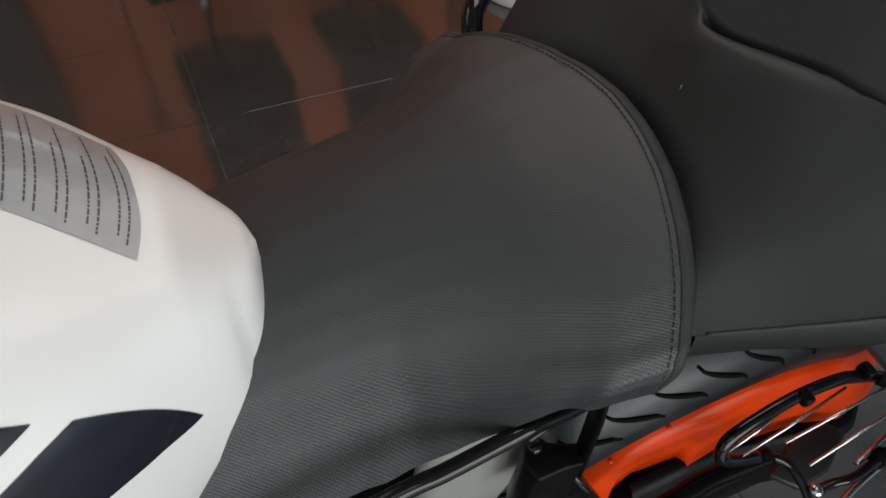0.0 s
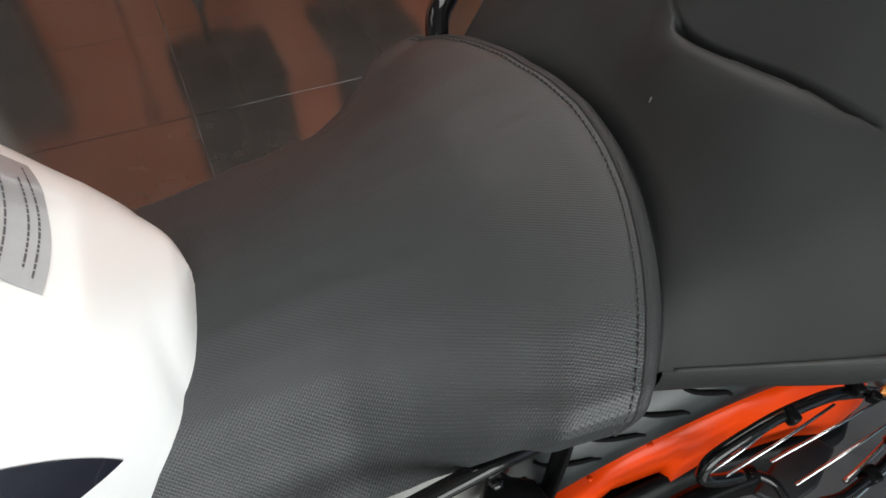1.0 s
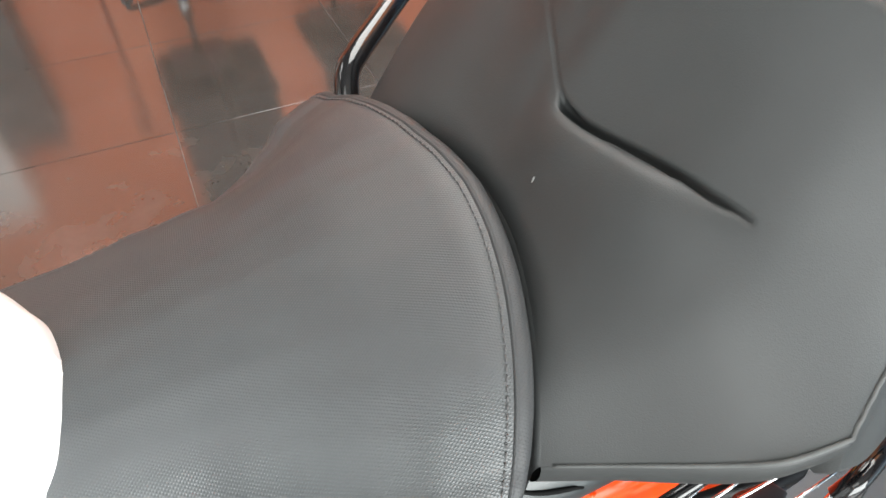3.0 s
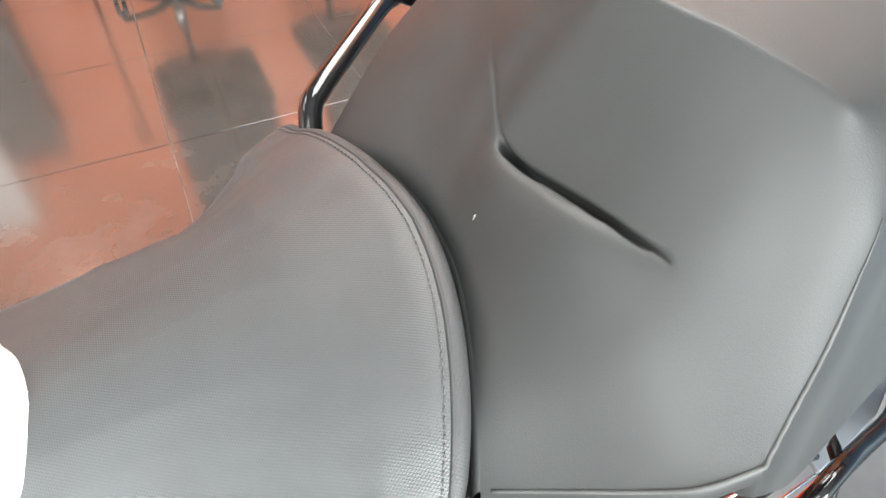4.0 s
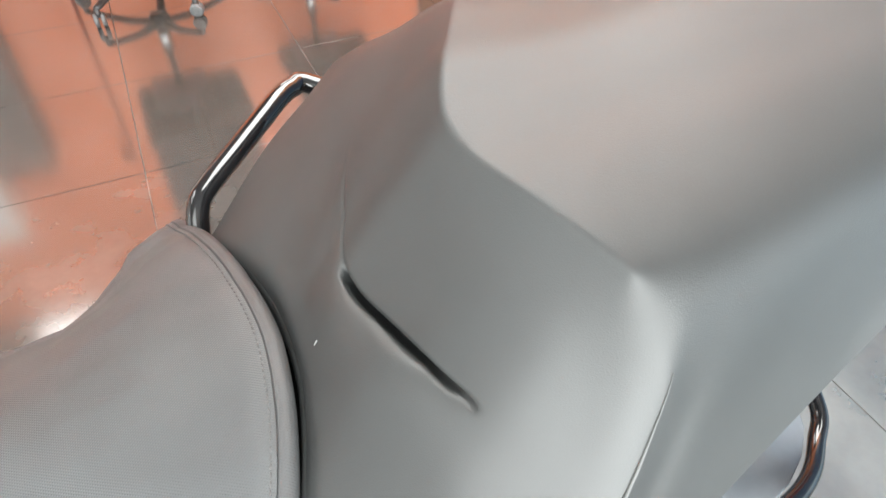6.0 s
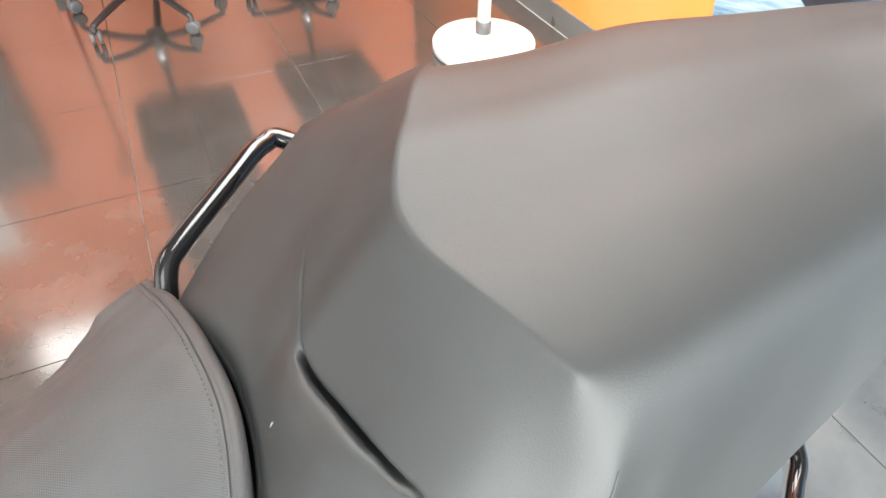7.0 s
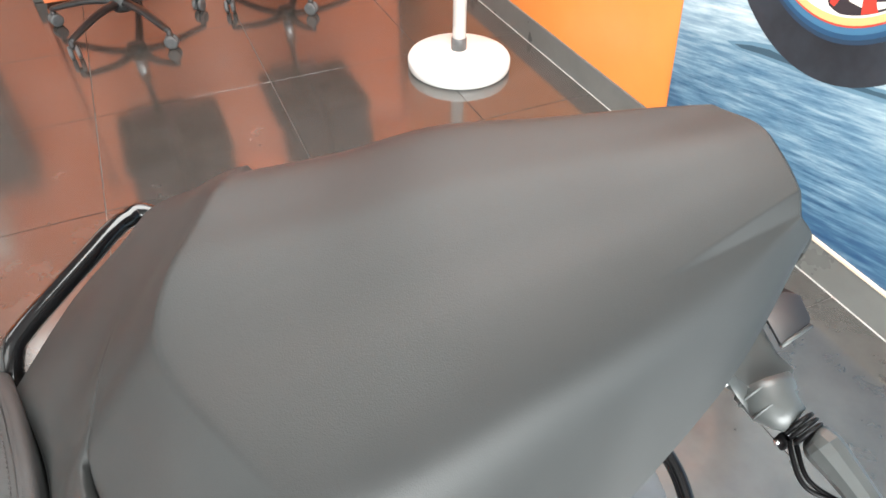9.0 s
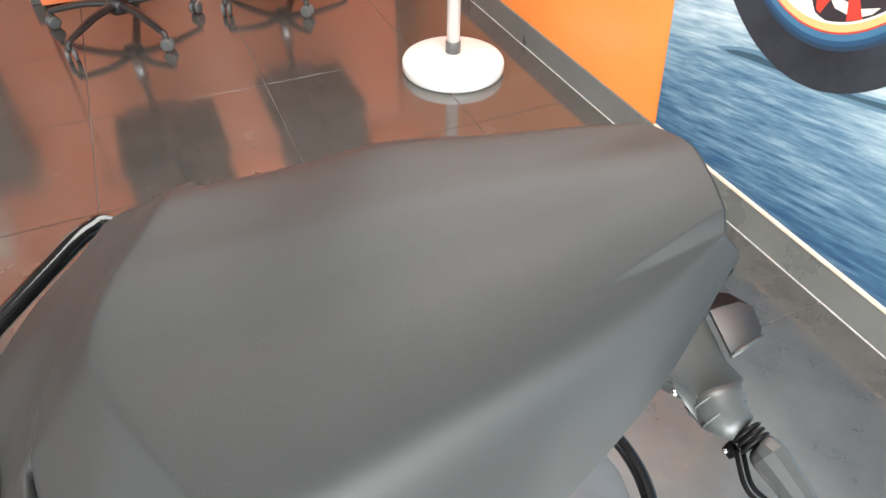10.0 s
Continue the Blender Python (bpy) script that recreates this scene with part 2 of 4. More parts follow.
GLASS = material("window_glass", (0.9, 0.95, 0.95), 0.02)
GLASS.node_tree.nodes["Principled BSDF"].inputs["Transmission Weight"].default_value = 1.0
SOUTH_M = pose(WEST - 0.15, SOUTH - 0.075, 0)
WEST_M = pose(WEST - 0.075, SOUTH - 0.15, 0, 0, 0, 90)
# both windows are added out of view, to light the seat's sides and the tank
window_wall("wall_south", SOUTH_M, EAST - WEST + 0.30, 2.0, 5.2, 0.25, 2.2)
unseen_window("unseen_window_1", SOUTH_M, 2.0, 5.2, 0.25, 2.2, SOUTH_LIGHT, 1)
window_wall("wall_west", WEST_M, NORTH - SOUTH + 0.30, 0.6, 4.6, 0.25, 2.5)
unseen_window("unseen_window_2", WEST_M, 0.6, 4.6, 0.25, 2.5, WEST_LIGHT, -1)

# added out of view, so that the seat pad reflects a dark upper wall
structure("unseen_dark_board", box(EAST - 0.012, EAST - 0.0005, SOUTH, -1.9, 1.45, TOP - 0.002, 0.001, 1), DARK_BOARD, "dark board on the upper wall, added out of view to dim reflections", "trim")

# skirting of floor tile along the east wall, with a pale trim under the print
baseboard = structure("baseboard", box(EAST - 0.008, EAST - 0.0005, SOUTH, NORTH, -0.003, 0.098, 0.0015, 1), SKIRT, "dark grey tiled skirting along the wall", "skirting")
structure("trim_joint", box(EAST - 0.0112, EAST - 0.0082, SOUTH, NORTH, -0.003, 0.0025, 0.0008, 1), PALE_JOINT, "pale joint between floor and skirting", "trim")
SPLIT = -0.945                       # where the print starts, at the skirting
structure("trim", box(EAST - 0.011, EAST - 0.0005, SOUTH, SPLIT, 0.098, 0.106, 0.001, 1), TRIM, "thin beige trim strip above the skirting", "trim")


def mural_material():
    """A print of a blurred blue road: long streaks, pale above and deep blue below."""
    m = material("mural_print", (0.2, 0.4, 0.6), 0.35)
    b = m.node_tree.nodes["Principled BSDF"]

    def streaks(scale):
        c = m.node_tree.nodes.new("ShaderNodeTexCoord")
        p = node(m, "ShaderNodeMapping", Scale=[1 / k for k in scale], Rotation=(math.radians(-11.5), 0, 0))
        p.vector_type = "TEXTURE"
        link(m, c.outputs["Object"], p.inputs["Vector"])
        return p.outputs["Vector"]

    a = node(m, "ShaderNodeTexNoise", Scale=1.0, Detail=6.0, Roughness=0.65)
    link(m, streaks((1, 8, 90)), a.inputs["Vector"])
    c = node(m, "ShaderNodeTexNoise", Scale=1.0, Detail=3.0)
    link(m, streaks((1, 2.2, 9)), c.inputs["Vector"])
    tc = m.node_tree.nodes.new("ShaderNodeTexCoord")
    sep = m.node_tree.nodes.new("ShaderNodeSeparateXYZ")
    link(m, tc.outputs["Object"], sep.inputs["Vector"])
    high = m.node_tree.nodes.new("ShaderNodeFloatCurve")
    pts = high.mapping.curves[0].points
    pts[0].location, pts[1].location = (0.0, 0.20), (1.0, 0.10)
    pts.new(0.20, 0.62)
    pts.new(0.30, 0.85)
    pts.new(0.42, 0.30)
    high.mapping.update()
    half = node(m, "ShaderNodeMath")
    half.operation = "MULTIPLY_ADD"
    link(m, sep.outputs["Z"], half.inputs[0])
    half.inputs[1].default_value, half.inputs[2].default_value = 0.5, 0.0
    link(m, half.outputs[0], high.inputs["Value"])
    s1 = node(m, "ShaderNodeMath")
    s1.operation = "MULTIPLY_ADD"
    link(m, a.outputs["Fac"], s1.inputs[0])
    s1.inputs[1].default_value = 0.75
    low = node(m, "ShaderNodeMath")
    low.operation = "MULTIPLY_ADD"
    link(m, high.outputs["Value"], low.inputs[0])
    low.inputs[1].default_value, low.inputs[2].default_value = 0.80, -0.40
    link(m, low.outputs[0], s1.inputs[2])
    s2 = node(m, "ShaderNodeMath")
    s2.operation = "MULTIPLY_ADD"
    link(m, c.outputs["Fac"], s2.inputs[0])
    s2.inputs[1].default_value = 0.46
    link(m, s1.outputs[0], s2.inputs[2])
    ramp = m.node_tree.nodes.new("ShaderNodeValToRGB")
    e = ramp.color_ramp.elements
    e[0].position, e[0].color = 0.30, (0.012, 0.05, 0.12, 1)
    e[1].position, e[1].color = 1.0, (0.52, 0.60, 0.65, 1)
    for pos, col in ((0.47, (0.034, 0.092, 0.165, 1)), (0.62, (0.100, 0.190, 0.27, 1)), (0.80, (0.255, 0.355, 0.42, 1))):
        n = e.new(pos)
        n.color = col
    link(m, s2.outputs[0], ramp.inputs["Fac"])
    link(m, ramp.outputs["Color"], b.inputs["Base Color"])
    return m


def wall_print(name, outline, depth, mat, parent=None):
    """A flat piece on the east wall: outline in y, z, proud of the wall by depth."""
    bm = bmesh.new()
    a = [bm.verts.new((EAST - 0.0008, y, z)) for y, z in outline]
    b = [bm.verts.new((EAST - depth, y, z)) for y, z in outline]
    n = len(outline)
    bm.faces.new(b)
    for i in range(n):
        bm.faces.new((a[i], a[(i + 1) % n], b[(i + 1) % n], b[i]))
    bmesh.ops.recalc_face_normals(bm, faces=bm.faces[:])
    return part(name, bm, mat, parent, "", False)


mural = wall_print("wall_mural", [(SOUTH + 0.01, 0.106), (SPLIT, 0.106), (SPLIT + 0.288, 2.15), (SOUTH + 0.01, 2.15)], 0.003, mural_material())
tagged(mural, "wall print of a blurred blue road and a motorcycle wheel", "mural")
WHEEL_Y, WHEEL_Z, WHEEL_TALL, WHEEL_LEAN = -1.252, 1.028, 1.466, -0.273      # the printed wheel: an ellipse leaning to one side


def on_wheel(r, g):
    a, b = r * math.cos(g), r * WHEEL_TALL * math.sin(g)
    return (WHEEL_Y + a * math.cos(WHEEL_LEAN) - b * math.sin(WHEEL_LEAN), WHEEL_Z + a * math.sin(WHEEL_LEAN) + b * math.cos(WHEEL_LEAN))


SHADE_SOFT, SHADE = material("print_shade_soft", (0.10, 0.19, 0.26), 0.4), material("print_shade", (0.035, 0.075, 0.11), 0.4)
wall_print("printed_shade", [(-1.080, 0.424), (-1.159, 0.456), (-1.217, 0.472), (-1.291, 0.475), (-1.50, 0.502), (-1.62, 0.532), (-1.62, 0.502), (-1.50, 0.474), (-1.423, 0.459), (-1.288, 0.444), (-1.196, 0.431), (-1.128, 0.420)], 0.0034, SHADE_SOFT, mural)
wall_print("printed_shadow", [(-1.110, 0.428), (-1.159, 0.446), (-1.217, 0.460), (-1.291, 0.465), (-1.50, 0.494), (-1.62, 0.524), (-1.62, 0.508), (-1.506, 0.486), (-1.423, 0.469), (-1.288, 0.453), (-1.196, 0.439), (-1.135, 0.427)], 0.0038, SHADE, mural)
PRINT_RED = material("print_red", (0.50, 0.045, 0.03), 0.35)
PRINT_DARK = material("print_dark", (0.03, 0.025, 0.03), 0.35)
PRINT_WHITE = material("print_white", (0.74, 0.68, 0.62), 0.35)
for nm, r, dep, mat in (("printed_tyre", 0.401, 0.0042, vary(material("print_black", (0.018, 0.022, 0.030), 0.35), (0.014, 0.017, 0.022), (0.030, 0.036, 0.046), 9)),
                        ("printed_sidewall", 0.339, 0.0046, material("print_navy", (0.018, 0.040, 0.075), 0.35)),
                        ("printed_sidewall", 0.332, 0.0050, material("print_deep_blue", (0.018, 0.065, 0.135), 0.35)),
                        ("printed_sidewall", 0.3245, 0.0054, material("print_blue", (0.045, 0.135, 0.235), 0.35)),
                        ("printed_rim", 0.3145, 0.0058, PRINT_RED),
                        ("printed_rim", 0.3115, 0.0062, material("print_peach", (0.86, 0.40, 0.17), 0.35)),
                        ("printed_disc", 0.3005, 0.0066, PRINT_WHITE)):
    wall_print(nm, [on_wheel(r, 2 * math.pi * k / 96) for k in range(96)], dep, mat, mural)
wall_print("printed_hub", [on_wheel(curve(g, (0, 60, 90, 274, 279, 282, 290, 360), (0.20, 0.20, 0.297, 0.297, 0.290, 0.276, 0.235, 0.20)), math.radians(g)) for g in range(0, 360, 3)], 0.0070, PRINT_DARK, mural)
for k in range(10):
    turned_by = 36 * k

    def spoke(outline, depth, mat):
        wall_print("printed_spoke", [on_wheel(r, math.radians(g + turned_by)) for r, g in outline], depth, mat, mural)

    spoke(((0.268, 272.0), (0.278, 269.6), (0.287, 263.3), (0.293, 257.3), (0.294, 252.8), (0.290, 249.4), (0.282, 257.6), (0.266, 266.5)), 0.0074, PRINT_WHITE)
    spoke(((0.10, 248), (0.10, 268), (0.268, 263.4), (0.296, 263.6), (0.297, 256.6), (0.268, 258.4)), 0.0078, PRINT_RED)
    if k != 0:
        continue
    spoke(((0.10, 266), (0.10, 284), (0.270, 279.5), (0.286, 278.6), (0.289, 276.4), (0.269, 272.9)), 0.0078, PRINT_RED)


def unseen_ceiling_light(x, y, w, d, power):
    t = thing("unseen_ceiling_light", pose(x, y, TOP), "flat white ceiling light panel, switched on, out of view", "lamp", "ceiling lights")
    glow = material("diffuser_glow", (0.9, 0.9, 0.9), 0.6)
    b = glow.node_tree.nodes["Principled BSDF"]
    b.inputs["Emission Color"].default_value = (0.97, 0.985, 0.96, 1)
    b.inputs["Emission Strength"].default_value = power
    part("frame", box(-w / 2 - 0.02, w / 2 + 0.02, -d / 2 - 0.02, d / 2 + 0.02, -0.03, -0.001, 0.003), CEILING_WHITE, t, "", False)
    part("diffuser", box(-w / 2, w / 2, -d / 2, d / 2, -0.036, -0.012), glow, t, "glowing white diffuser", False)
    return t


# out of view, known by its glow in the floor
unseen_ceiling_light(-1.12, 1.88, 0.5, 0.4, 4)
# panels added out of view to brighten the walls, seat and tank
unseen_ceiling_light(0.9, 1.4, 0.9, 0.5, 12)
unseen_ceiling_light(0.95, -1.10, 1.2, 2.2, 11)
unseen_ceiling_light(-1.5, -0.7, 0.6, 1.2, 6.5)
unseen_ceiling_light(-2.4, -0.8, 0.6, 1.2, 5.5)
unseen_ceiling_light(-1.7, -3.6, 2.0, 1.3, 2.2)

# ---- desk, cabinets, chairs, stand ----
desk = thing("reception_counter", pose(0, 0, 0), "bright orange reception counter with a pale top", "counter")
part("front_panel", box(-0.148, 1.50, 1.015, 1.10, 0.012, 0.96, 0.003), COUNTER_ORANGE, desk, "bright orange front panel", False)
part("side_panel", box(-0.20, -0.172, 1.085, 1.62, 0.012, 0.96, 0.003), COUNTER_ORANGE, desk, "orange side panel", False)
part("foot", box(-0.195, -0.145, 1.070, 1.13, 0.0, 0.095, 0.003), DARK_BOARD, desk, "dark brown corner foot", False)
part("side_panel", box(1.502, 1.53, 1.06, 1.62, 0.0, 0.96, 0.003), DARK_BOARD, desk, "dark brown side panel", False)
part("countertop", box(-0.22, 1.55, 0.99, 1.64, 0.962, 0.99, 0.004), COUNTER_ORANGE, desk, "orange countertop", False)

cab = thing("dark_cabinet", pose(0, 0, 0), "dark brown cabinet standing against the orange wall", "cabinet")
part("body", box(-1.03, -0.70, 1.86, 2.19, 0.05, 1.45, 0.004), DARK_BOARD, cab, "", False)
part("plinth", box(-1.01, -0.72, 1.88, 2.19, 0.0, 0.05), CHAIR_BLACK, cab, "", False)
part("door", box(-1.02, -0.71, 1.845, 1.858, 0.07, 1.43, 0.003), DARK_BOARD, cab, "", False)
cab = thing("white_cabinet", pose(0, 0, 0), "tall white cabinet standing against the orange wall", "cabinet")
part("body", box(-1.75, -1.04, 1.80, 2.19, 0.05, 1.88, 0.004), STAND_WHITE, cab, "", False)
part("plinth", box(-1.73, -1.06, 1.82, 2.19, 0.0, 0.05), CHAIR_BLACK, cab, "", False)
part("door", box(-1.74, -1.40, 1.785, 1.798, 0.07, 1.86, 0.003), STAND_WHITE, cab, "", False)
part("door", box(-1.39, -1.05, 1.785, 1.798, 0.07, 1.86, 0.003), STAND_WHITE, cab, "", False)


def office_chair(x, y, first):
    """A swivel chair: hub at x, y; first: the angle of one leg of its star base."""
    c = thing("office_chair", pose(x, y, 0), "black swivel office chair on five castors", "chair", "chairs at the desk")
    part("hub", turned([(0.035, 0.075), (0.042, 0.085), (0.042, 0.125), (0.030, 0.14)], 20), CHAIR_BLACK, c)
    part("gas_column", turned([(0.026, 0.13), (0.026, 0.24), (0.014, 0.245), (0.014, 0.40)], 16), CHROME, c, "polished steel gas column")
    for k in range(5):
        g = math.radians(first + 72 * k)
        dx, dy = math.cos(g), math.sin(g)
        leg = spline([(0.03 * dx, 0.03 * dy, 0.110), (0.13 * dx, 0.13 * dy, 0.108), (0.23 * dx, 0.23 * dy, 0.088), (0.300 * dx, 0.300 * dy, 0.070)], 5)
        part("leg", tube(leg, [0.021 - 0.0005 * i for i in range(len(leg))], 10, flat=0.75), CHAIR_BLACK, c)
        cas = part("castor", turned([(0.011, 0.040), (0.012, 0.05), (0.010, 0.074)], 12, (0.300 * dx, 0.300 * dy, 0)), CHAIR_BLACK, c)
        g2 = g + 0.8
        for s in (-1, 1):
            ox, oy = -math.sin(g2) * 0.013 * s, math.cos(g2) * 0.013 * s
            wheel = turned([(0.016, -0.008), (0.024, -0.007), (0.026, -0.003), (0.026, 0.003), (0.024, 0.007), (0.016, 0.008)], 20, axis="y")
            m = pose(0.300 * dx + ox, 0.300 * dy + oy, 0.0265, 0, 0, math.degrees(g2))
            part("castor_wheel", ([m @ Vector(v) for v in wheel[0]], wheel[1]), CHAIR_GREY, cas, "worn grey castor wheel")
    part("seat_plate", box(-0.12, 0.12, -0.20, 0.08, 0.395, 0.418, 0.006), CHAIR_BLACK, c)
    part("seat", box(-0.19, 0.27, -0.38, 0.10, 0.42, 0.50, 0.035, 4), FABRIC, c, "black fabric seat")
    rows = []
    for i in range(13):
        z = 0.47 + 0.60 * i / 12
        w = 0.222 * (1 - abs((i - 6) / 6) ** 8 * 0.14)
        rows.append([(0.04 + w * (j / 8 - 1), -0.372 - 0.14 * (z - 0.47) + 0.5 * (w * (j / 8 - 1)) ** 2, z) for j in range(17)])
    front = sheet(rows)
    ob = part("backrest", front, FABRIC, c, "black fabric backrest")
    sol = ob.modifiers.new("thick", "SOLIDIFY")
    sol.thickness = 0.035
    part("back_bar", tube(spline([(0.04, -0.15, 0.405), (0.04, -0.33, 0.41), (0.04, -0.425, 0.50), (0.04, -0.43, 0.72)], 6), 0.018, 10), CHAIR_BLACK, c)
    return c


office_chair(0.17, 0.655, -62)
office_chair(0.85, 0.775, -80)

stand = thing("display_stand", pose(1.287, -0.195, 0), "white round-based floor stand with a slim pole", "stand")
part("base", turned([(0.183, 0.0), (0.191, 0.004), (0.194, 0.012), (0.194, 0.036), (0.190, 0.043), (0.181, 0.046), (0.05, 0.052)], 56), STAND_WHITE, stand)
part("collar", turned([(0.029, 0.050), (0.029, 0.094), (0.0265, 0.098)], 28, (0.015, 0.035, 0)), CHAIR_GREY, stand, "dark grey collar")
part("pole", turned([(0.025, 0.066), (0.025, 1.5), (0.022, 1.503)], 28, (0.015, 0.035, 0)), STAND_WHITE, stand)

# ---- the motorcycle: x to its tail, y to its right side, z up, leaning on its stand ----
bike = thing("motorcycle", Matrix.Translation((0, -1.898, 0)) @ pose(0, 0, 0, 0, 0, -2.2) @ pose(0, 0, 0, 7.5), "parked white and orange motorcycle with a dark two-piece seat", "motorcycle")


# rider seat
SEAT_TOP = ((-0.16, -0.10, -0.04, 0.0, 0.05, 0.10, 0.15, 0.18), (0.800, 0.808, 0.820, 0.830, 0.843, 0.858, 0.868, 0.869))
SEAT_HALF = ((-0.16, -0.04, -0.011, 0.019, 0.051, 0.089, 0.13, 0.18), (0.082, 0.080, 0.081, 0.085, 0.096, 0.113, 0.128, 0.134))
FLARE = ((-0.16, 0.0, 0.06, 0.11), (1.30, 1.26, 1.10, 1.0))
PROFILE = ((0, 0.2, 0.4, 0.6, 0.75, 0.86, 0.94, 0.985, 1.0, 1.0, 1.0), (0, 0.0015, 0.006, 0.015, 0.0245, 0.035, 0.045, 0.056, 0.068, 0.080, 0.092))


# how the seat's two sides differ: its seam sits higher on the near side, its far side is straighter in plan
SEAM_S = (-1, -0.667, -0.5, -0.333, -0.167, 0, 0.167, 0.333, 0.5, 0.667, 1)
SEAM_DU = (0.0006, -0.0028, -0.0033, -0.0038, -0.0035, -0.0037, -0.0065, -0.007, -0.0058, -0.0036, 0)
SEAM_DV = (-0.001, -0.0022, -0.0045, -0.0044, -0.0032, -0.0023, -0.0016, -0.0001, 0.0009, 0.0009, 0)
SEAM_DW = (-0.0008, 0.0061, 0.0094, 0.0084, 0.0051, 0.0029, 0.0010, 0.0025, 0.0029, 0.0021, 0)
FAR_SIDE = ((-0.06, 0.0, 0.03, 0.055, 0.085, 0.115, 0.14, 0.16), (1.26, 1.24, 1.12, 0.98, 0.90, 0.91, 0.96, 1.0))
DEPTH = ((-0.16, 0.02, 0.044, 0.088, 0.12, 0.17), (0.092, 0.092, 0.085, 0.063, 0.056, 0.056))


def seat_point(u, s):
    """s from -1 to 1 across the seat along its rounded section."""
    k = abs(s) * (len(PROFILE[0]) - 1)
    i = min(int(k), len(PROFILE[0]) - 2)
    f = k - i
    fr = PROFILE[0][i] * (1 - f) + PROFILE[0][i + 1] * f
    dr = PROFILE[1][i] * (1 - f) + PROFILE[1][i + 1] * f
    low = max(0.0, (dr - 0.045) / 0.047)
    if dr > 0.036:
        dr = 0.036 + (dr - 0.036) * (curve(u, *DEPTH) - 0.036) / 0.056
    v = math.copysign(fr, s) * curve(u, *SEAT_HALF) * (1 + low * (curve(u, *FLARE) - 1))
    bow = 2.2 * v * v * min(max((u + 0.02) / 0.15, 0), 1) ** 1.5
    bow += 0.008 * min(low, 1.0) ** 2 * min(max((u - 0.04) / 0.11, 0), 1)
    w = min(max(u / 0.16, 0), 1) ** 1.5
    if v > 0:
        v *= 1 + (curve(u, *FAR_SIDE) - 1) * min(1.0, max(0.0, (dr - 0.004) / 0.02))
    return Vector((u - bow + w * curve(s, SEAM_S, SEAM_DU), v + w * curve(s, SEAM_S, SEAM_DV), curve(u, *SEAT_TOP) - dr + w * curve(s, SEAM_S, SEAM_DW)))


SEAM_U = 0.1604
rows = [[seat_point(-0.16 + (SEAM_U + 0.16) * i / 60, -1 + 2 * j / 96) for j in range(97)] for i in range(61)]
rider_seat = part("rider_seat", sheet(rows), VINYL, bike, "dark grey embossed vinyl rider seat")
# the welt: a rounded band from the seam, over the edge and down into the gap
rows = []
for i in range(17):
    a = i / 16
    row = []
    for j in range(97):
        s = -1 + 2 * j / 96
        p = seat_point(SEAM_U, s)
        back = (p - seat_point(SEAM_U - 0.01, s)).normalized()
        k = abs(s)
        n = Vector((0, math.copysign(min(1, max(0, k - 0.35) / 0.45), s), max(0.05, 1 - max(0, k - 0.35) / 0.5))).normalized()
        if a < 0.3:
            d, lift = 0.0026 * a / 0.3, 0.0014 * math.sin(math.pi * a / 0.3) - 0.0008
        elif a < 0.75:
            g = (a - 0.3) / 0.45 * math.pi / 2
            d, lift = 0.0026 + 0.0066 * math.sin(g), -0.0060 * (1 - math.cos(g))
        else:
            d, lift = 0.0092 - 0.005 * (a - 0.75) / 0.25, -0.006 - 0.05 * (a - 0.75) / 0.25
        row.append(p + back * d + n * lift)
    rows.append(row)
part("welt", sheet(rows), WELT, rider_seat, "rounded vinyl welt along the seat's edge")
# stitches along the seam
verts, faces = [], []
last = None
for j in range(0, 900):
    s = -0.95 + 1.90 * j / 899
    p = seat_point(SEAM_U - 0.0028, s) + Vector((0, 0, 0.0003))
    if last is None or (p - last).length > 0.0034:
        if last is not None:
            d = (p - last).normalized()
            a, b = last + d * 0.0005, p - d * 0.0007
            t = tube([a, (a + b) / 2 + Vector((0, 0, 0.0005)), b], [0.00030, 0.00048, 0.00030], 6)
            o = len(verts)
            verts += t[0]
            faces += [tuple(i + o for i in q) for q in t[1]]
        last = p
part("stitching", (verts, faces), THREAD, rider_seat, "row of grey stitches")

# pillion seat: a low dished front, a chevron step and a raised tapering pad, lofted between its edge lines
FRONT = ((0.1439, -0.1188, 0.8243), (0.1518, -0.093, 0.8550), (0.1640, -0.0529, 0.8650), (0.1694, -0.0186, 0.8668), (0.1672, 0.0222, 0.8640), (0.1565, 0.0622, 0.8575), (0.1483, 0.0850, 0.8476), (0.1418, 0.0990, 0.8371))
VALLEY = ((0.2382, -0.1618, 0.8688), (0.2376, -0.1305, 0.8878), (0.2320, -0.0988, 0.9092), (0.2190, -0.0689, 0.9135), (0.2098, -0.0402, 0.9085), (0.2025, -0.0162, 0.9042), (0.2008, 0.004, 0.9065),
          (0.2075, 0.0211, 0.9119), (0.2130, 0.0385, 0.9179), (0.2221, 0.059, 0.9208), (0.2331, 0.0784, 0.925), (0.2410, 0.105, 0.926), (0.2425, 0.135, 0.916), (0.2431, 0.1635, 0.8987))
CHEVRON = ((0.3036, -0.0996, 0.9510), (0.2960, -0.0920, 0.9600), (0.2841, -0.0714, 0.9668), (0.2667, -0.0387, 0.9716), (0.2545, -0.0100, 0.9715), (0.2524, 0.0130, 0.9745), (0.2628, 0.0397, 0.9790), (0.2765, 0.0639, 0.9775), (0.2920, 0.0920, 0.9740), (0.3060, 0.1120, 0.9660))
NEAR_LOW = ((0.1439, -0.1188, 0.8243), (0.1708, -0.1347, 0.8392), (0.1946, -0.1496, 0.8544), (0.2137, -0.1590, 0.8645), (0.2382, -0.1618, 0.8688))
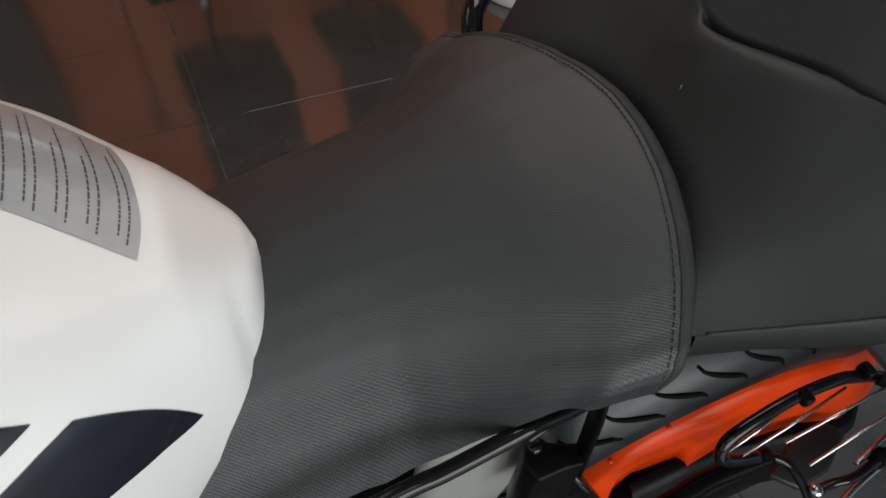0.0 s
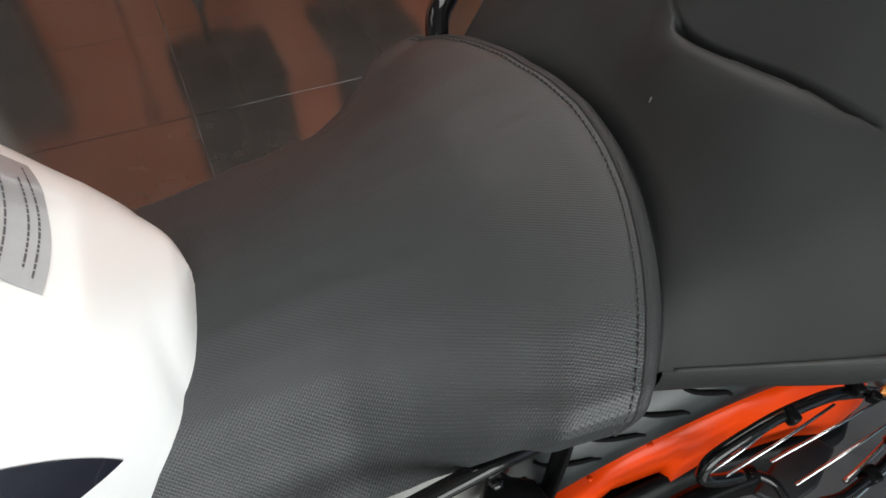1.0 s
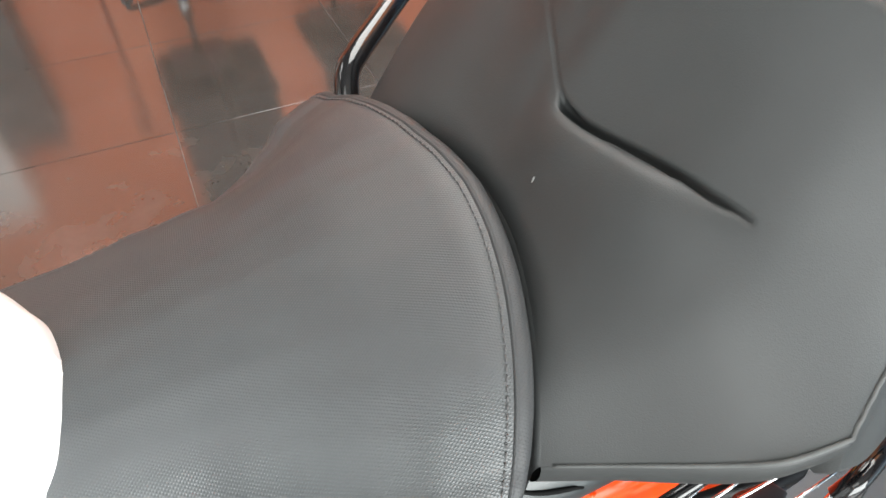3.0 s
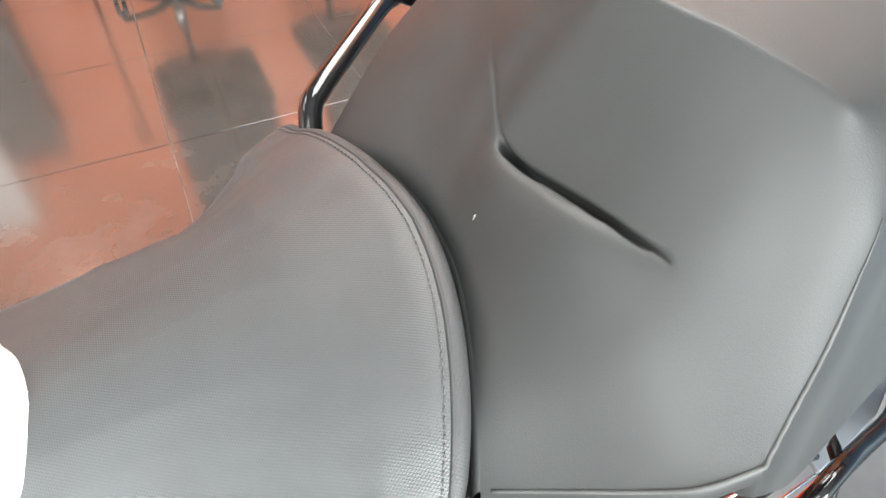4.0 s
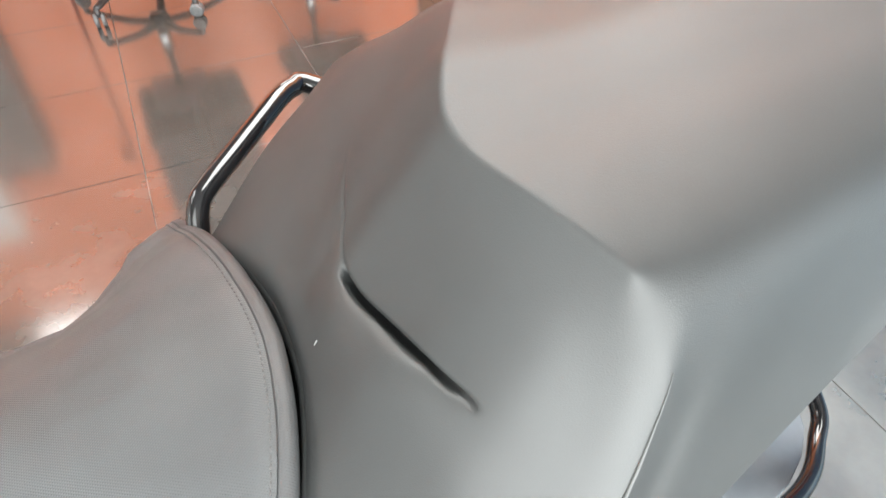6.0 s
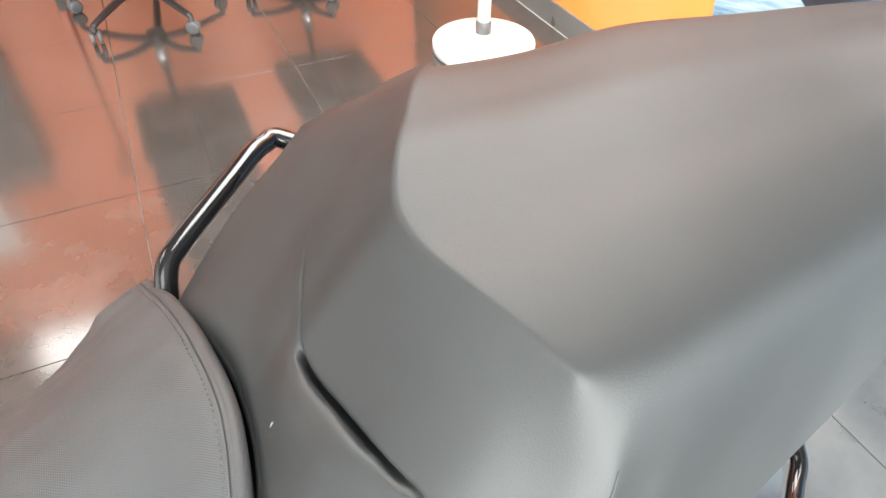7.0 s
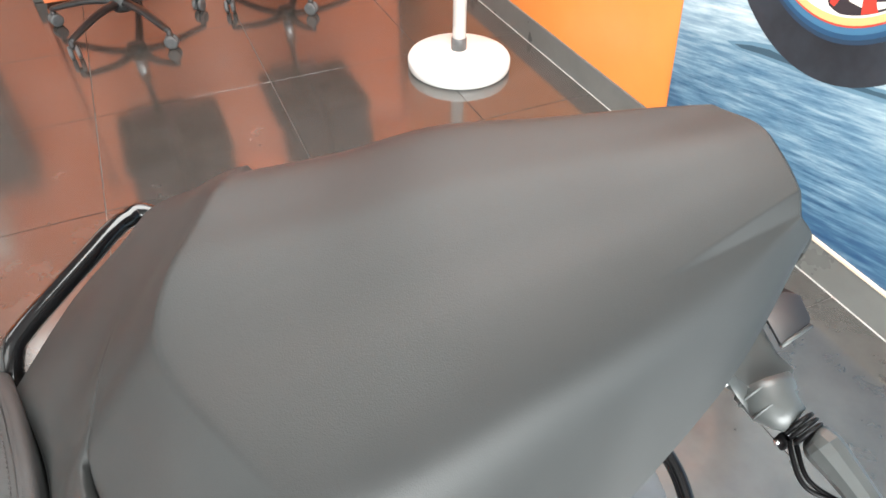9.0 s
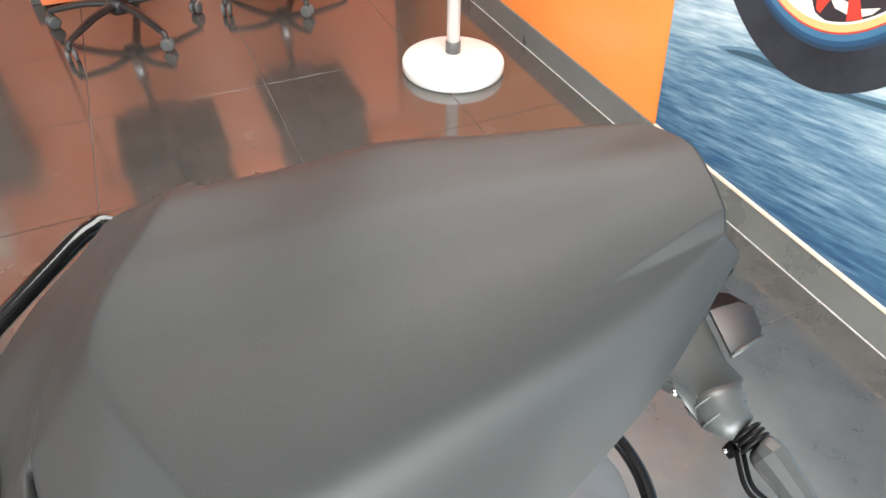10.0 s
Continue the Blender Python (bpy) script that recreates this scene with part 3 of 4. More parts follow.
NEAR_RISE = ((0.2382, -0.1618, 0.8688), (0.2559, -0.1502, 0.8790), (0.2728, -0.1383, 0.8938), (0.2867, -0.1256, 0.9112), (0.2974, -0.1134, 0.9312), (0.3036, -0.0996, 0.9510))
FAR_LOW = ((0.1418, 0.0990, 0.8371), (0.1860, 0.1309, 0.8677), (0.2216, 0.1546, 0.8827), (0.2431, 0.1635, 0.8987))
FAR_RISE = ((0.2431, 0.1635, 0.8987), (0.2600, 0.1560, 0.9130), (0.2780, 0.1432, 0.9284), (0.2940, 0.1270, 0.9500), (0.3060, 0.1120, 0.9660))
FAR_PAD = ((0.3060, 0.1120, 0.9660), (0.3652, 0.1165, 0.9610), (0.4209, 0.1037, 0.9768), (0.4795, 0.0803, 0.9866), (0.5295, 0.0618, 0.9945), (0.5633, 0.0462, 1.0005))
CREST = ((0.3036, -0.0996, 0.9510), (0.3500, -0.0950, 0.9540), (0.4000, -0.0850, 0.9600), (0.4500, -0.0750, 0.9660), (0.5000, -0.0630, 0.9750), (0.5586, -0.0420, 0.9945))
NEAR_OUT = ((0.2382, -0.1618, 0.8688), (0.2500, -0.1660, 0.8380), (0.2700, -0.1670, 0.8290), (0.3078, -0.1565, 0.8270), (0.3571, -0.1403, 0.8436), (0.4078, -0.1239, 0.8702), (0.4609, -0.1066, 0.9076), (0.5154, -0.0833, 0.9420), (0.5742, -0.0461, 0.9650))
TAIL_SIDE = ((0.5742, -0.0461, 0.9650), (0.5710, -0.0455, 0.9800), (0.5586, -0.0420, 0.9945))
TAIL_EDGE = ((0.5586, -0.0420, 0.9945), (0.5605, -0.0330, 0.9975), (0.5649, -0.0118, 1.0020), (0.5679, 0.0163, 1.0045), (0.5633, 0.0462, 1.0005))


def line_through(points, n):
    """n + 1 points at even steps along a smooth line."""
    p = np.array([tuple(q) for q in spline(points, 16)])
    far = np.concatenate([[0], np.cumsum(np.linalg.norm(np.diff(p, axis=0), axis=1))])
    at = np.linspace(0, far[-1], n + 1)
    return np.stack([np.interp(at, far, p[:, k]) for k in range(3)], 1)


def patch(low, high, left, right, hold=2.0):
    """A sheet between four lines: low and high run from left to right, left and right from low to high.
    hold: how quickly the shape of the two sides dies away inwards."""
    t = np.linspace(0, 1, len(left))[:, None, None]
    s = np.linspace(0, 1, len(low))[None, :, None]
    loft = (1 - t) * low[None] + t * high[None]
    return loft + (1 - s) ** hold * (left[:, None] - loft[:, :1]) + s ** hold * (right[:, None] - loft[:, -1:])


def ramp(x, a, b):
    f = np.clip((x - a) / (b - a), 0, 1)
    return f * f * (3 - 2 * f)


ACROSS, LONG = 140, 110
front_line, valley, chevron, tail_edge = (line_through(c, ACROSS) for c in (FRONT, VALLEY, CHEVRON, TAIL_EDGE))
near_low, far_low = line_through(NEAR_LOW, 44), line_through(FAR_LOW, 44)
near_rise, far_rise = line_through(NEAR_RISE, 44), line_through(FAR_RISE, 44)
crest, far_pad, near_out = (line_through(c, LONG) for c in (CREST, FAR_PAD, NEAR_OUT))
tail_side = line_through(TAIL_SIDE, 44)
dish = patch(front_line, valley, near_low, far_low, 2.5)
step = patch(valley, chevron, near_rise, far_rise, 5.0)
pad = patch(chevron, tail_edge, crest, far_pad, 2.0)
flank = patch(near_out, crest, near_rise, tail_side, 5.0)
# one sheet of all four, welded along their common lines
verts, index, faces = [], {}, []
numbers = []
for grid in (dish, step, pad, flank):
    ids = np.zeros(grid.shape[:2], int)
    for i in range(grid.shape[0]):
        for j in range(grid.shape[1]):
            key = tuple(np.round(grid[i, j], 5))
            if key not in index:
                index[key] = len(verts)
                verts.append(grid[i, j])
            ids[i, j] = index[key]
    numbers.append(ids)
    turn = 1 if grid is not flank else -1
    for i in range(grid.shape[0] - 1):
        for j in range(grid.shape[1] - 1):
            quad = [ids[i, j], ids[i, j + 1], ids[i + 1, j + 1], ids[i + 1, j]]
            quad = list(dict.fromkeys(int(q) for q in (quad if turn > 0 else quad[::-1])))
            if len(quad) > 2:
                faces.append(tuple(quad))
p = np.array(verts)
pairs = np.array(sorted({(min(a, b), max(a, b)) for f in faces for a, b in zip(f, f[1:] + f[:1])}))


def off(line):
    return np.min(np.linalg.norm(p[:, None] - line[None, ::3], axis=2), axis=1)


# how soft each place is: the valley's ends and the crest of the flank are round, the chevron is fairly crisp
soft = np.full(len(p), 0.012)
near_valley = np.exp(-(off(valley) / 0.022) ** 2)
soft = np.maximum(soft, near_valley * np.where(p[:, 1] < 0, ramp(-p[:, 1], 0.085, 0.115), ramp(p[:, 1], 0.045, 0.09)))
soft = np.maximum(soft, np.exp(-(off(crest[: int(LONG * 0.80)]) / 0.024) ** 2))
soft = np.maximum(soft, np.exp(-(off(crest) / 0.012) ** 2) * 0.35)
on_dish = np.zeros(len(p), bool)
on_dish[numbers[0].ravel()] = True
soft = np.maximum(soft, np.where(on_dish, 0.4 * ramp(off(valley), 0.004, 0.02), 0))
far_valley = np.exp(-(off(valley[74:]) / 0.007) ** 2)
soft = np.maximum(soft, 0.30 * far_valley)
soft = np.minimum(soft, 0.006 + ramp(off(near_rise[:38]), 0.0005, 0.03))
soft = np.minimum(soft, 0.006 + ramp(off(chevron[16:]), 0.0005, 0.02))
soft = np.maximum(soft, 0.6 * np.exp(-(np.linalg.norm(p - chevron[0], axis=1) / 0.013) ** 2))
rim = np.concatenate([numbers[0][0], numbers[0][:, 0], numbers[0][:, -1], numbers[1][:, -1], numbers[2][:, -1], numbers[2][-1], numbers[3][0], numbers[3][:, -1]])
soft[rim] = 0
count = np.bincount(pairs.ravel(), minlength=len(p))[:, None]
for _ in range(170):
    total = np.zeros_like(p)
    np.add.at(total, pairs[:, 0], p[pairs[:, 1]])
    np.add.at(total, pairs[:, 1], p[pairs[:, 0]])
    p += 0.5 * soft[:, None] * (total / count - p)
# the dish swells and then dips into the valley
q = p[numbers[0]]
along = np.linspace(0, 1, 45)[:, None]
reach = (1 - ramp(-q[..., 1], 0.05, 0.10)) * (1 - ramp(q[..., 1], -0.025, 0.015))
p[numbers[0], 2] = q[..., 2] + reach * (0.0030 * np.sin(np.pi * along ** 1.5) + 0.0065 * np.sin(np.pi * along ** 2.0))
# the open cut under the step, deepest beside the point of the chevron
foot = p[numbers[0][-1]].copy()
v = foot[:, 1]
open_by = np.where(v < 0, ramp(-v, -0.002, 0.004) * np.clip(1 - (-v - 0.050) / 0.040, 0, 1) ** 0.6, 0.05 * (1 - ramp(v, 0.03, 0.07)))
for ids in numbers[0][-16:]:
    away = np.linalg.norm(p[ids] - foot, axis=1)
    down = np.clip(1 - away / (0.0009 + 0.0025 * open_by), 0, 1)
    p[ids, 2] -= 0.013 * open_by * down ** 0.9
    p[ids, 0] += 0.013 * open_by * down ** 2
# the pad's top stands proud of its near edge towards the tail, with a bevel
ids = np.unique(numbers[2])
u, v = p[ids, 0], p[ids, 1]
upper = np.interp(u, (0.4766, 0.5620), (-0.0450, -0.0320))
lower = np.interp(u, (0.4766, 0.5600), (-0.0455, -0.0405))
proud = 0.0060 * ramp(u, 0.470, 0.555) * np.clip((v - lower) / (upper - lower), 0, 1) * (1 - ramp(v, 0.0, 0.04))
p[ids, 2] += proud
# its front rolls down into the gap, its far edge rolls over
across = np.arange(ACROSS + 1)
fade = ramp(across, 3, 40) * ramp(ACROSS - across, 3, 40)
for k in range(6):
    p[numbers[0][k], 2] -= 0.0045 * fade * (1 - k / 6) ** 2
for k in range(11):
    p[numbers[2][3:, -11 + k], 2] -= 0.0042 * (k / 10) ** 2
pillion = part("pillion_seat", ([tuple(q) for q in p], faces), SMOOTH, bike, "smooth dark grey vinyl pillion seat with a raised pad")


def border(ids):
    return [Vector(p[i]) for i in ids]


front_edge = border(numbers[0][0])
tail_line = border(numbers[2][-1])
side_line = border(numbers[3][:, -1])
part("front_fold", sheet([front_edge] + [[q + Vector((du, 0, dw)) for q in front_edge] for du, dw in ((-0.0016, -0.0014), (-0.0026, -0.0045), (-0.0022, -0.02), (0.0, -0.06))]), SMOOTH, pillion)
rear_edge = side_line + tail_line[1:]
part("tail_fold", sheet([rear_edge] + [[q + Vector((du, 0, dw)) for q in rear_edge] for du, dw in ((0.0022, -0.0012), (0.0034, -0.0040), (0.0020, -0.030), (-0.004, -0.05))]), SMOOTH, pillion)
# black sheet in the gap: its deep shade, put into the colour
part("gap_shade", sheet([[q + Vector((du, -0.03 * q.y, dw)) for q in front_edge] for du, dw in ((0.001, -0.010), (-0.006, -0.022), (-0.010, -0.032), (-0.010, -0.045))]), GROOVE_SHADE, pillion, "black sheet that puts shade into the gap between the seats")
# the skirt under its edge, both sides
near_edge = border(numbers[0][:, 0]) + border(numbers[3][0])[1:]
far_edge = border(numbers[0][:, -1]) + border(numbers[1][:, -1])[1:] + border(numbers[2][:, -1])[1:]
for sgn, edge in ((-1, near_edge), (1, far_edge)):
    rows = []
    for k in range(7):
        row = []
        for q in edge:
            depth = curve(q.x, (0.13, 0.17, 0.20, 0.2396, 0.25, 0.27), (0.024, 0.020, 0.024, 0.028, 0.008, 0.003)) if sgn < 0 else 0.05
            g = curve(q.x, (0.245, 0.275), (1, 0)) if sgn < 0 else 1
            d = ((0, 0.0), (0.0007, -0.0003), (0.0013, -0.0011), (0.0020, -0.3 * depth), (0.0016, -0.62 * depth), (-0.001, -depth), (-0.02, -depth - 0.001))[k]
            d = (d[0] * g - (1 - g) * 0.0012 * k, d[1])
            row.append(q + Vector((0, sgn * d[0], d[1])))
        rows.append(row)
    part("side_skirt", sheet(rows), SMOOTH, pillion, "dark grey skirt under the seat's edge")
# rounded bead along its near edge, highlight in its pale colour, fading out where the edge meets the pad
bead = border(numbers[0][2:, 0]) + border(numbers[1][1:37, 0])
part("edge_bead", tube([q + Vector((0, 0.0, 0.0003)) for q in bead], [curve(i, (0, 30, 50, len(bead) - 16, len(bead)), (0.0008, 0.0009, 0.0010, 0.0009, 0.0001)) for i in range(len(bead))], 8), BEAD_HIGHLIGHT, pillion, "bead along the seat's edge, pale for its highlight")
# scuff mark on its dished front
near = Vector(min((q for q in p[np.unique(numbers[0])]), key=lambda q: (q[0] - 0.1793) ** 2 + (q[1] + 0.0213) ** 2))
part("scuff", tube([near + Vector(d) for d in ((-0.0016, -0.0014, -0.0004), (0, 0, 0.0006), (0.0013, 0.0008, 0.0007))], [0.0002, 0.0005, 0.0002], 6), THREAD_PALE, pillion, "small pale scuff")

# fuel tank
NOSE = -0.0320
TANK_HALF = ((-0.5, -0.25, -0.15, -0.1103, -0.0852, -0.0717, -0.062, -0.054, -0.048, -0.043, -0.0395, -0.0365, -0.0345, -0.0332, -0.0323), (0.18, 0.172, 0.1484, 0.1194, 0.0913, 0.0745, 0.064, 0.0559, 0.0497, 0.0435, 0.0376, 0.0289, 0.0209, 0.0129, 0.0042))
TANK_NEAR = ((-0.5, -0.25, -0.15, -0.124, -0.0953, -0.0798, -0.0657, -0.056, -0.05, -0.0455, -0.0415, -0.0385, -0.036, -0.0342, -0.0328, -0.0323), (0.185, 0.178, 0.1253, 0.1084, 0.0884, 0.0748, 0.0644, 0.0586, 0.055, 0.0518, 0.0475, 0.0411, 0.0325, 0.0234, 0.0125, 0.0042))
TANK_TOP = ((-0.50, -0.25, -0.15, -0.11, -0.082, -0.066, -0.048, -0.037, -0.0300), (0.940, 0.912, 0.892, 0.879, 0.867, 0.861, 0.848, 0.840, 0.830))


def tank_half(u, s):
    h = min(0.016, max(0.0004, NOSE - u))
    return sum(curve(u + h * k / 7, *(TANK_HALF if s > 0 else TANK_NEAR)) for k in range(-7, 8)) / 15


def tank_point(u, s):
    """s from -1 to 1 across the tank."""
    g = s * math.pi / 2
    half, top = tank_half(u, s), curve(u, *TANK_TOP)
    return Vector((u, half * math.sin(g), 0.77 + (top - 0.77) * math.sqrt(max(0.0, 1 - math.sin(g) ** 4))))


def tank_at(u, v, lift=0.0):
    half = tank_half(u, v)
    s = math.asin(max(-0.999, min(0.999, v / half))) / (math.pi / 2)
    p, q, r = tank_point(u, s), tank_point(u, min(s + 0.02, 1)), tank_point(u - 0.004, s)
    n = (q - p).cross(r - p).normalized()
    return p + (n if n.z > 0 else -n) * lift


us = [NOSE - (0.493 + NOSE) * (i / 70) ** 2 for i in range(71)]
rows = []
for u in us:
    row = [tank_point(u, -1 + 2 * j / 80) for j in range(81)]
    under = [Vector((p.x - 0.004, p.y * 0.93, p.z - 0.045)) for p in (row[0], row[-1])]
    rows.append([under[0]] + row + [under[1]])
nose = [p - Vector((0.001, 0, 0.05)) for p in rows[0]]
tank = part("fuel_tank", sheet([nose] + rows), WHITE_PAINT, bike, "glossy white fuel tank cover")
tank.location = (0.0018, -0.0030, -0.0010)


def film(name, outline, mat, parent, label="", lift=0.0005, n=10):
    """A film on the tank: a quad patch between two plan lines of equal count (u, v)."""
    one, two = outline
    rows = []
    for i in range(n + 1):
        f = i / n
        rows.append([tank_at(p[0] * (1 - f) + q[0] * f, p[1] * (1 - f) + q[1] * f, lift) for p, q in zip(one, two)])
    return part(name, sheet(rows), mat, parent, label)


def line2(points, n=12):
    return [(p.x, p.y) for p in spline([(u, v, 0) for u, v in points], n)]


label = film("warning_label", (line2([(-0.0827, 0.0513), (-0.0790, 0.0410), (-0.0762, 0.0294), (-0.0745, 0.0075), (-0.0756, -0.0090), (-0.0782, -0.0218)], 6),
                               line2([(-0.170, 0.122), (-0.169, 0.110), (-0.168, 0.097), (-0.166, 0.074), (-0.165, 0.056), (-0.164, 0.036)], 6)), LABEL_FILM, tank, "grey warning label with rows of small print", 0.0006, 24)
# lines of small print on the label, in pairs, as bars the size of words
def label_at(g, h):
    a = Vector((-0.0782, -0.0200)).lerp(Vector((-0.0815, 0.048)), h) + Vector((0.0055 * math.sin(math.pi * h), 0))
    b = Vector((-0.164, 0.034)).lerp(Vector((-0.171, 0.122)), h)
    p = a.lerp(b, g)
    return (p.x, p.y)


words = random.Random(7)
for k in range(16):
    f = 0.035 + 0.110 * (k // 2) + 0.036 * (k % 2)
    h, stop = 0.05 + 0.05 * (k % 2), 0.95 - (0.30 * words.random() if k % 2 else 0.02)
    while h < stop:
        long = words.choice((0.022, 0.035, 0.05, 0.06))
        film("printed_word", ([label_at(f, h + long * i / 3) for i in range(4)], [label_at(f + 0.008, h + long * i / 3) for i in range(4)]), INK, label, "", 0.0009, 1)
        h += long + 0.011
film("stripe", (line2([(-0.0733, -0.067), (-0.0807, -0.0724), (-0.0888, -0.0782), (-0.0978, -0.0847), (-0.1069, -0.0909), (-0.1164, -0.0971)], 6), line2([(-0.1089, -0.0769), (-0.1142, -0.081), (-0.1201, -0.0854), (-0.1257, -0.0897), (-0.1318, -0.0942), (-0.139, -0.0993)], 6)), BLACK_FILM, tank, "black graphic stripe", 0.0005, 16)
film("stripe", (line2([(-0.119, -0.078), (-0.124, -0.0821), (-0.1294, -0.0864), (-0.138, -0.0932)], 8), line2([(-0.1365, -0.0797), (-0.1411, -0.0836), (-0.1458, -0.0877), (-0.1532, -0.0937)], 8)), BLACK_FILM, tank, "black graphic stripe", 0.0005, 16)

# grab rail
line = spline([(0.1285, 0.084, 0.795), (0.1345, 0.109, 0.824), (0.1400, 0.1265, 0.8395), (0.1497, 0.1382, 0.8440), (0.1710, 0.1596, 0.8475), (0.1950, 0.1835, 0.8510), (0.2100, 0.1985, 0.8530),
               (0.2215, 0.2080, 0.8525), (0.2360, 0.2115, 0.8500), (0.280, 0.175, 0.835), (0.310, 0.110, 0.800)], 8)
part("grab_rail", tube(line, 0.0074, 16), BLACK_GLOSS, bike, "glossy black tubular grab rail")

# frame tube under the seat, hanger, cover
part("frame_tube", tube(spline([(-0.10, -0.122, 0.735), (-0.0049, -0.120, 0.7669), (0.0215, -0.120, 0.7726), (0.0500, -0.1185, 0.7780), (0.0720, -0.1165, 0.7790), (0.1020, -0.1128, 0.7732), (0.135, -0.100, 0.765)], 8), 0.0046, 14), BLACK_GLOSS, bike, "glossy black frame tube")
part("frame_gusset", tube(spline([(0.0740, -0.113, 0.7480), (0.0909, -0.112, 0.7590), (0.1045, -0.112, 0.7640), (0.120, -0.110, 0.7650)], 6), 0.0026, 10), BLACK_GLOSS, bike)
part("frame_brace", tube([(0.1205, -0.104, 0.785), (0.1235, -0.110, 0.730), (0.1215, -0.116, 0.685), (0.1190, -0.120, 0.640)], 0.0068, 10, flat=0.4), BLACK_PLASTIC, bike, "flat black frame brace")
hanger = part("footrest_hanger", prism([(0.0765, -0.1100), (0.0873, -0.1094), (0.0879, -0.1130), (0.1007, -0.1195), (0.1029, -0.1325), (0.0912, -0.1310), (0.0737, -0.1315), (0.0708, -0.1188)], 0.665, 0.735, 0.0022, 2), BLACK_PLASTIC, bike, "black footrest hanger")


def slab(outline, v0, v1, bevel):
    """An outline in x, z drawn across from y = v0 to v1."""
    bm = prism([(x, -z) for x, z in outline], v0, v1, bevel)
    bm.transform(Matrix(((1, 0, 0, 0), (0, 0, 1, 0), (0, -1, 0, 0), (0, 0, 0, 1))))
    return bm


part("footrest_arm", slab([(0.0860, 0.700), (0.1070, 0.700), (0.1540, 0.590), (0.1880, 0.512), (0.1620, 0.505), (0.1000, 0.655)], -0.1255, -0.108, 0.002), BLACK_PLASTIC, hanger, "black footrest arm with a recessed face")
for rib in (((0.0872, 0.694), (0.1000, 0.657), (0.1620, 0.508)), ((0.1070, 0.696), (0.1536, 0.590), (0.1870, 0.514))):
    part("arm_rib", tube([(u, -0.127, w) for u, w in rib], 0.0026, 8), BLACK_GLOSS, hanger, "raised glossy rib")
part("arm_rib", tube([(0.0872, -0.127, 0.694), (0.0960, -0.1285, 0.699), (0.1070, -0.127, 0.696)], 0.0026, 8), BLACK_GLOSS, hanger, "raised glossy rib")
part("bolt", turned([(0.0045, 0.0), (0.0045, 0.003), (0.0025, 0.0045)], 6, (0.0800, -0.1145, 0.735)), BLACK_GLOSS, hanger)
part("side_cover", slab([(0.020, 0.50), (0.070, 0.50), (0.108, 0.66), (0.119, 0.768), (0.028, 0.768)], -0.100, -0.070, 0.012), GREY_CAST, bike, "pale grey cast cover under the seat")
part("engine_block", box(-0.42, 0.10, -0.09, 0.09, 0.20, 0.60, 0.03, 3), BLACK_PLASTIC, bike, "dark engine block under the tank")
part("side_stand", tube(spline([(-0.05, -0.09, 0.26), (-0.02, -0.20, 0.12), (0.0, -0.235, 0.034)], 6), 0.011, 10), BLACK_GLOSS, bike, "black side stand")

# rear wheel
AX, RAD = 0.335, 0.322
wheel = part("rear_wheel", turned([(0.11, -0.06), (0.20, -0.066), (0.215, -0.05), (0.215, 0.05), (0.20, 0.066), (0.11, 0.06)], 48, (AX, 0, RAD), "y"), BLACK_GLOSS, bike, "black cast rear wheel")
prof = [(0.205, -0.066), (0.225, -0.082), (0.258, -0.091), (0.284, -0.087), (0.302, -0.072), (0.314, -0.048), (0.3205, -0.022), (0.322, 0.0), (0.3205, 0.022), (0.314, 0.048), (0.302, 0.072), (0.284, 0.087), (0.258, 0.091), (0.225, 0.082), (0.205, 0.066)]
tyre = part("tyre", turned(prof, 120, (AX, 0, RAD), "y"), RUBBER, wheel, "grey black road tyre with curved tread grooves")


def tyre_at(ang, v, lift):
    r = curve(v, [p[1] for p in prof[2:-2]], [p[0] for p in prof[2:-2]]) + lift
    return Vector((AX + r * math.sin(ang), v, RAD + r * math.cos(ang)))


for k in range(14):
    for sgn in (-1, 1):
        a0 = math.radians(-60.4 + 8.15 * k + (4.1 if sgn > 0 else 0))
        line = [tyre_at(a0 + 0.150 * f, sgn * (0.0705 + 0.0175 * f ** 0.5), 0.0002) for f in (i / 12 for i in range(13))]
        part("tread_groove", tube(line, [0.0010 + 0.0016 * math.sin(math.pi * (0.12 + 0.76 * i / 12)) for i in range(13)], 6), GROOVE_SHADE, tyre)

# orange tail beam: a flat-faced casting behind the wires
rows = []
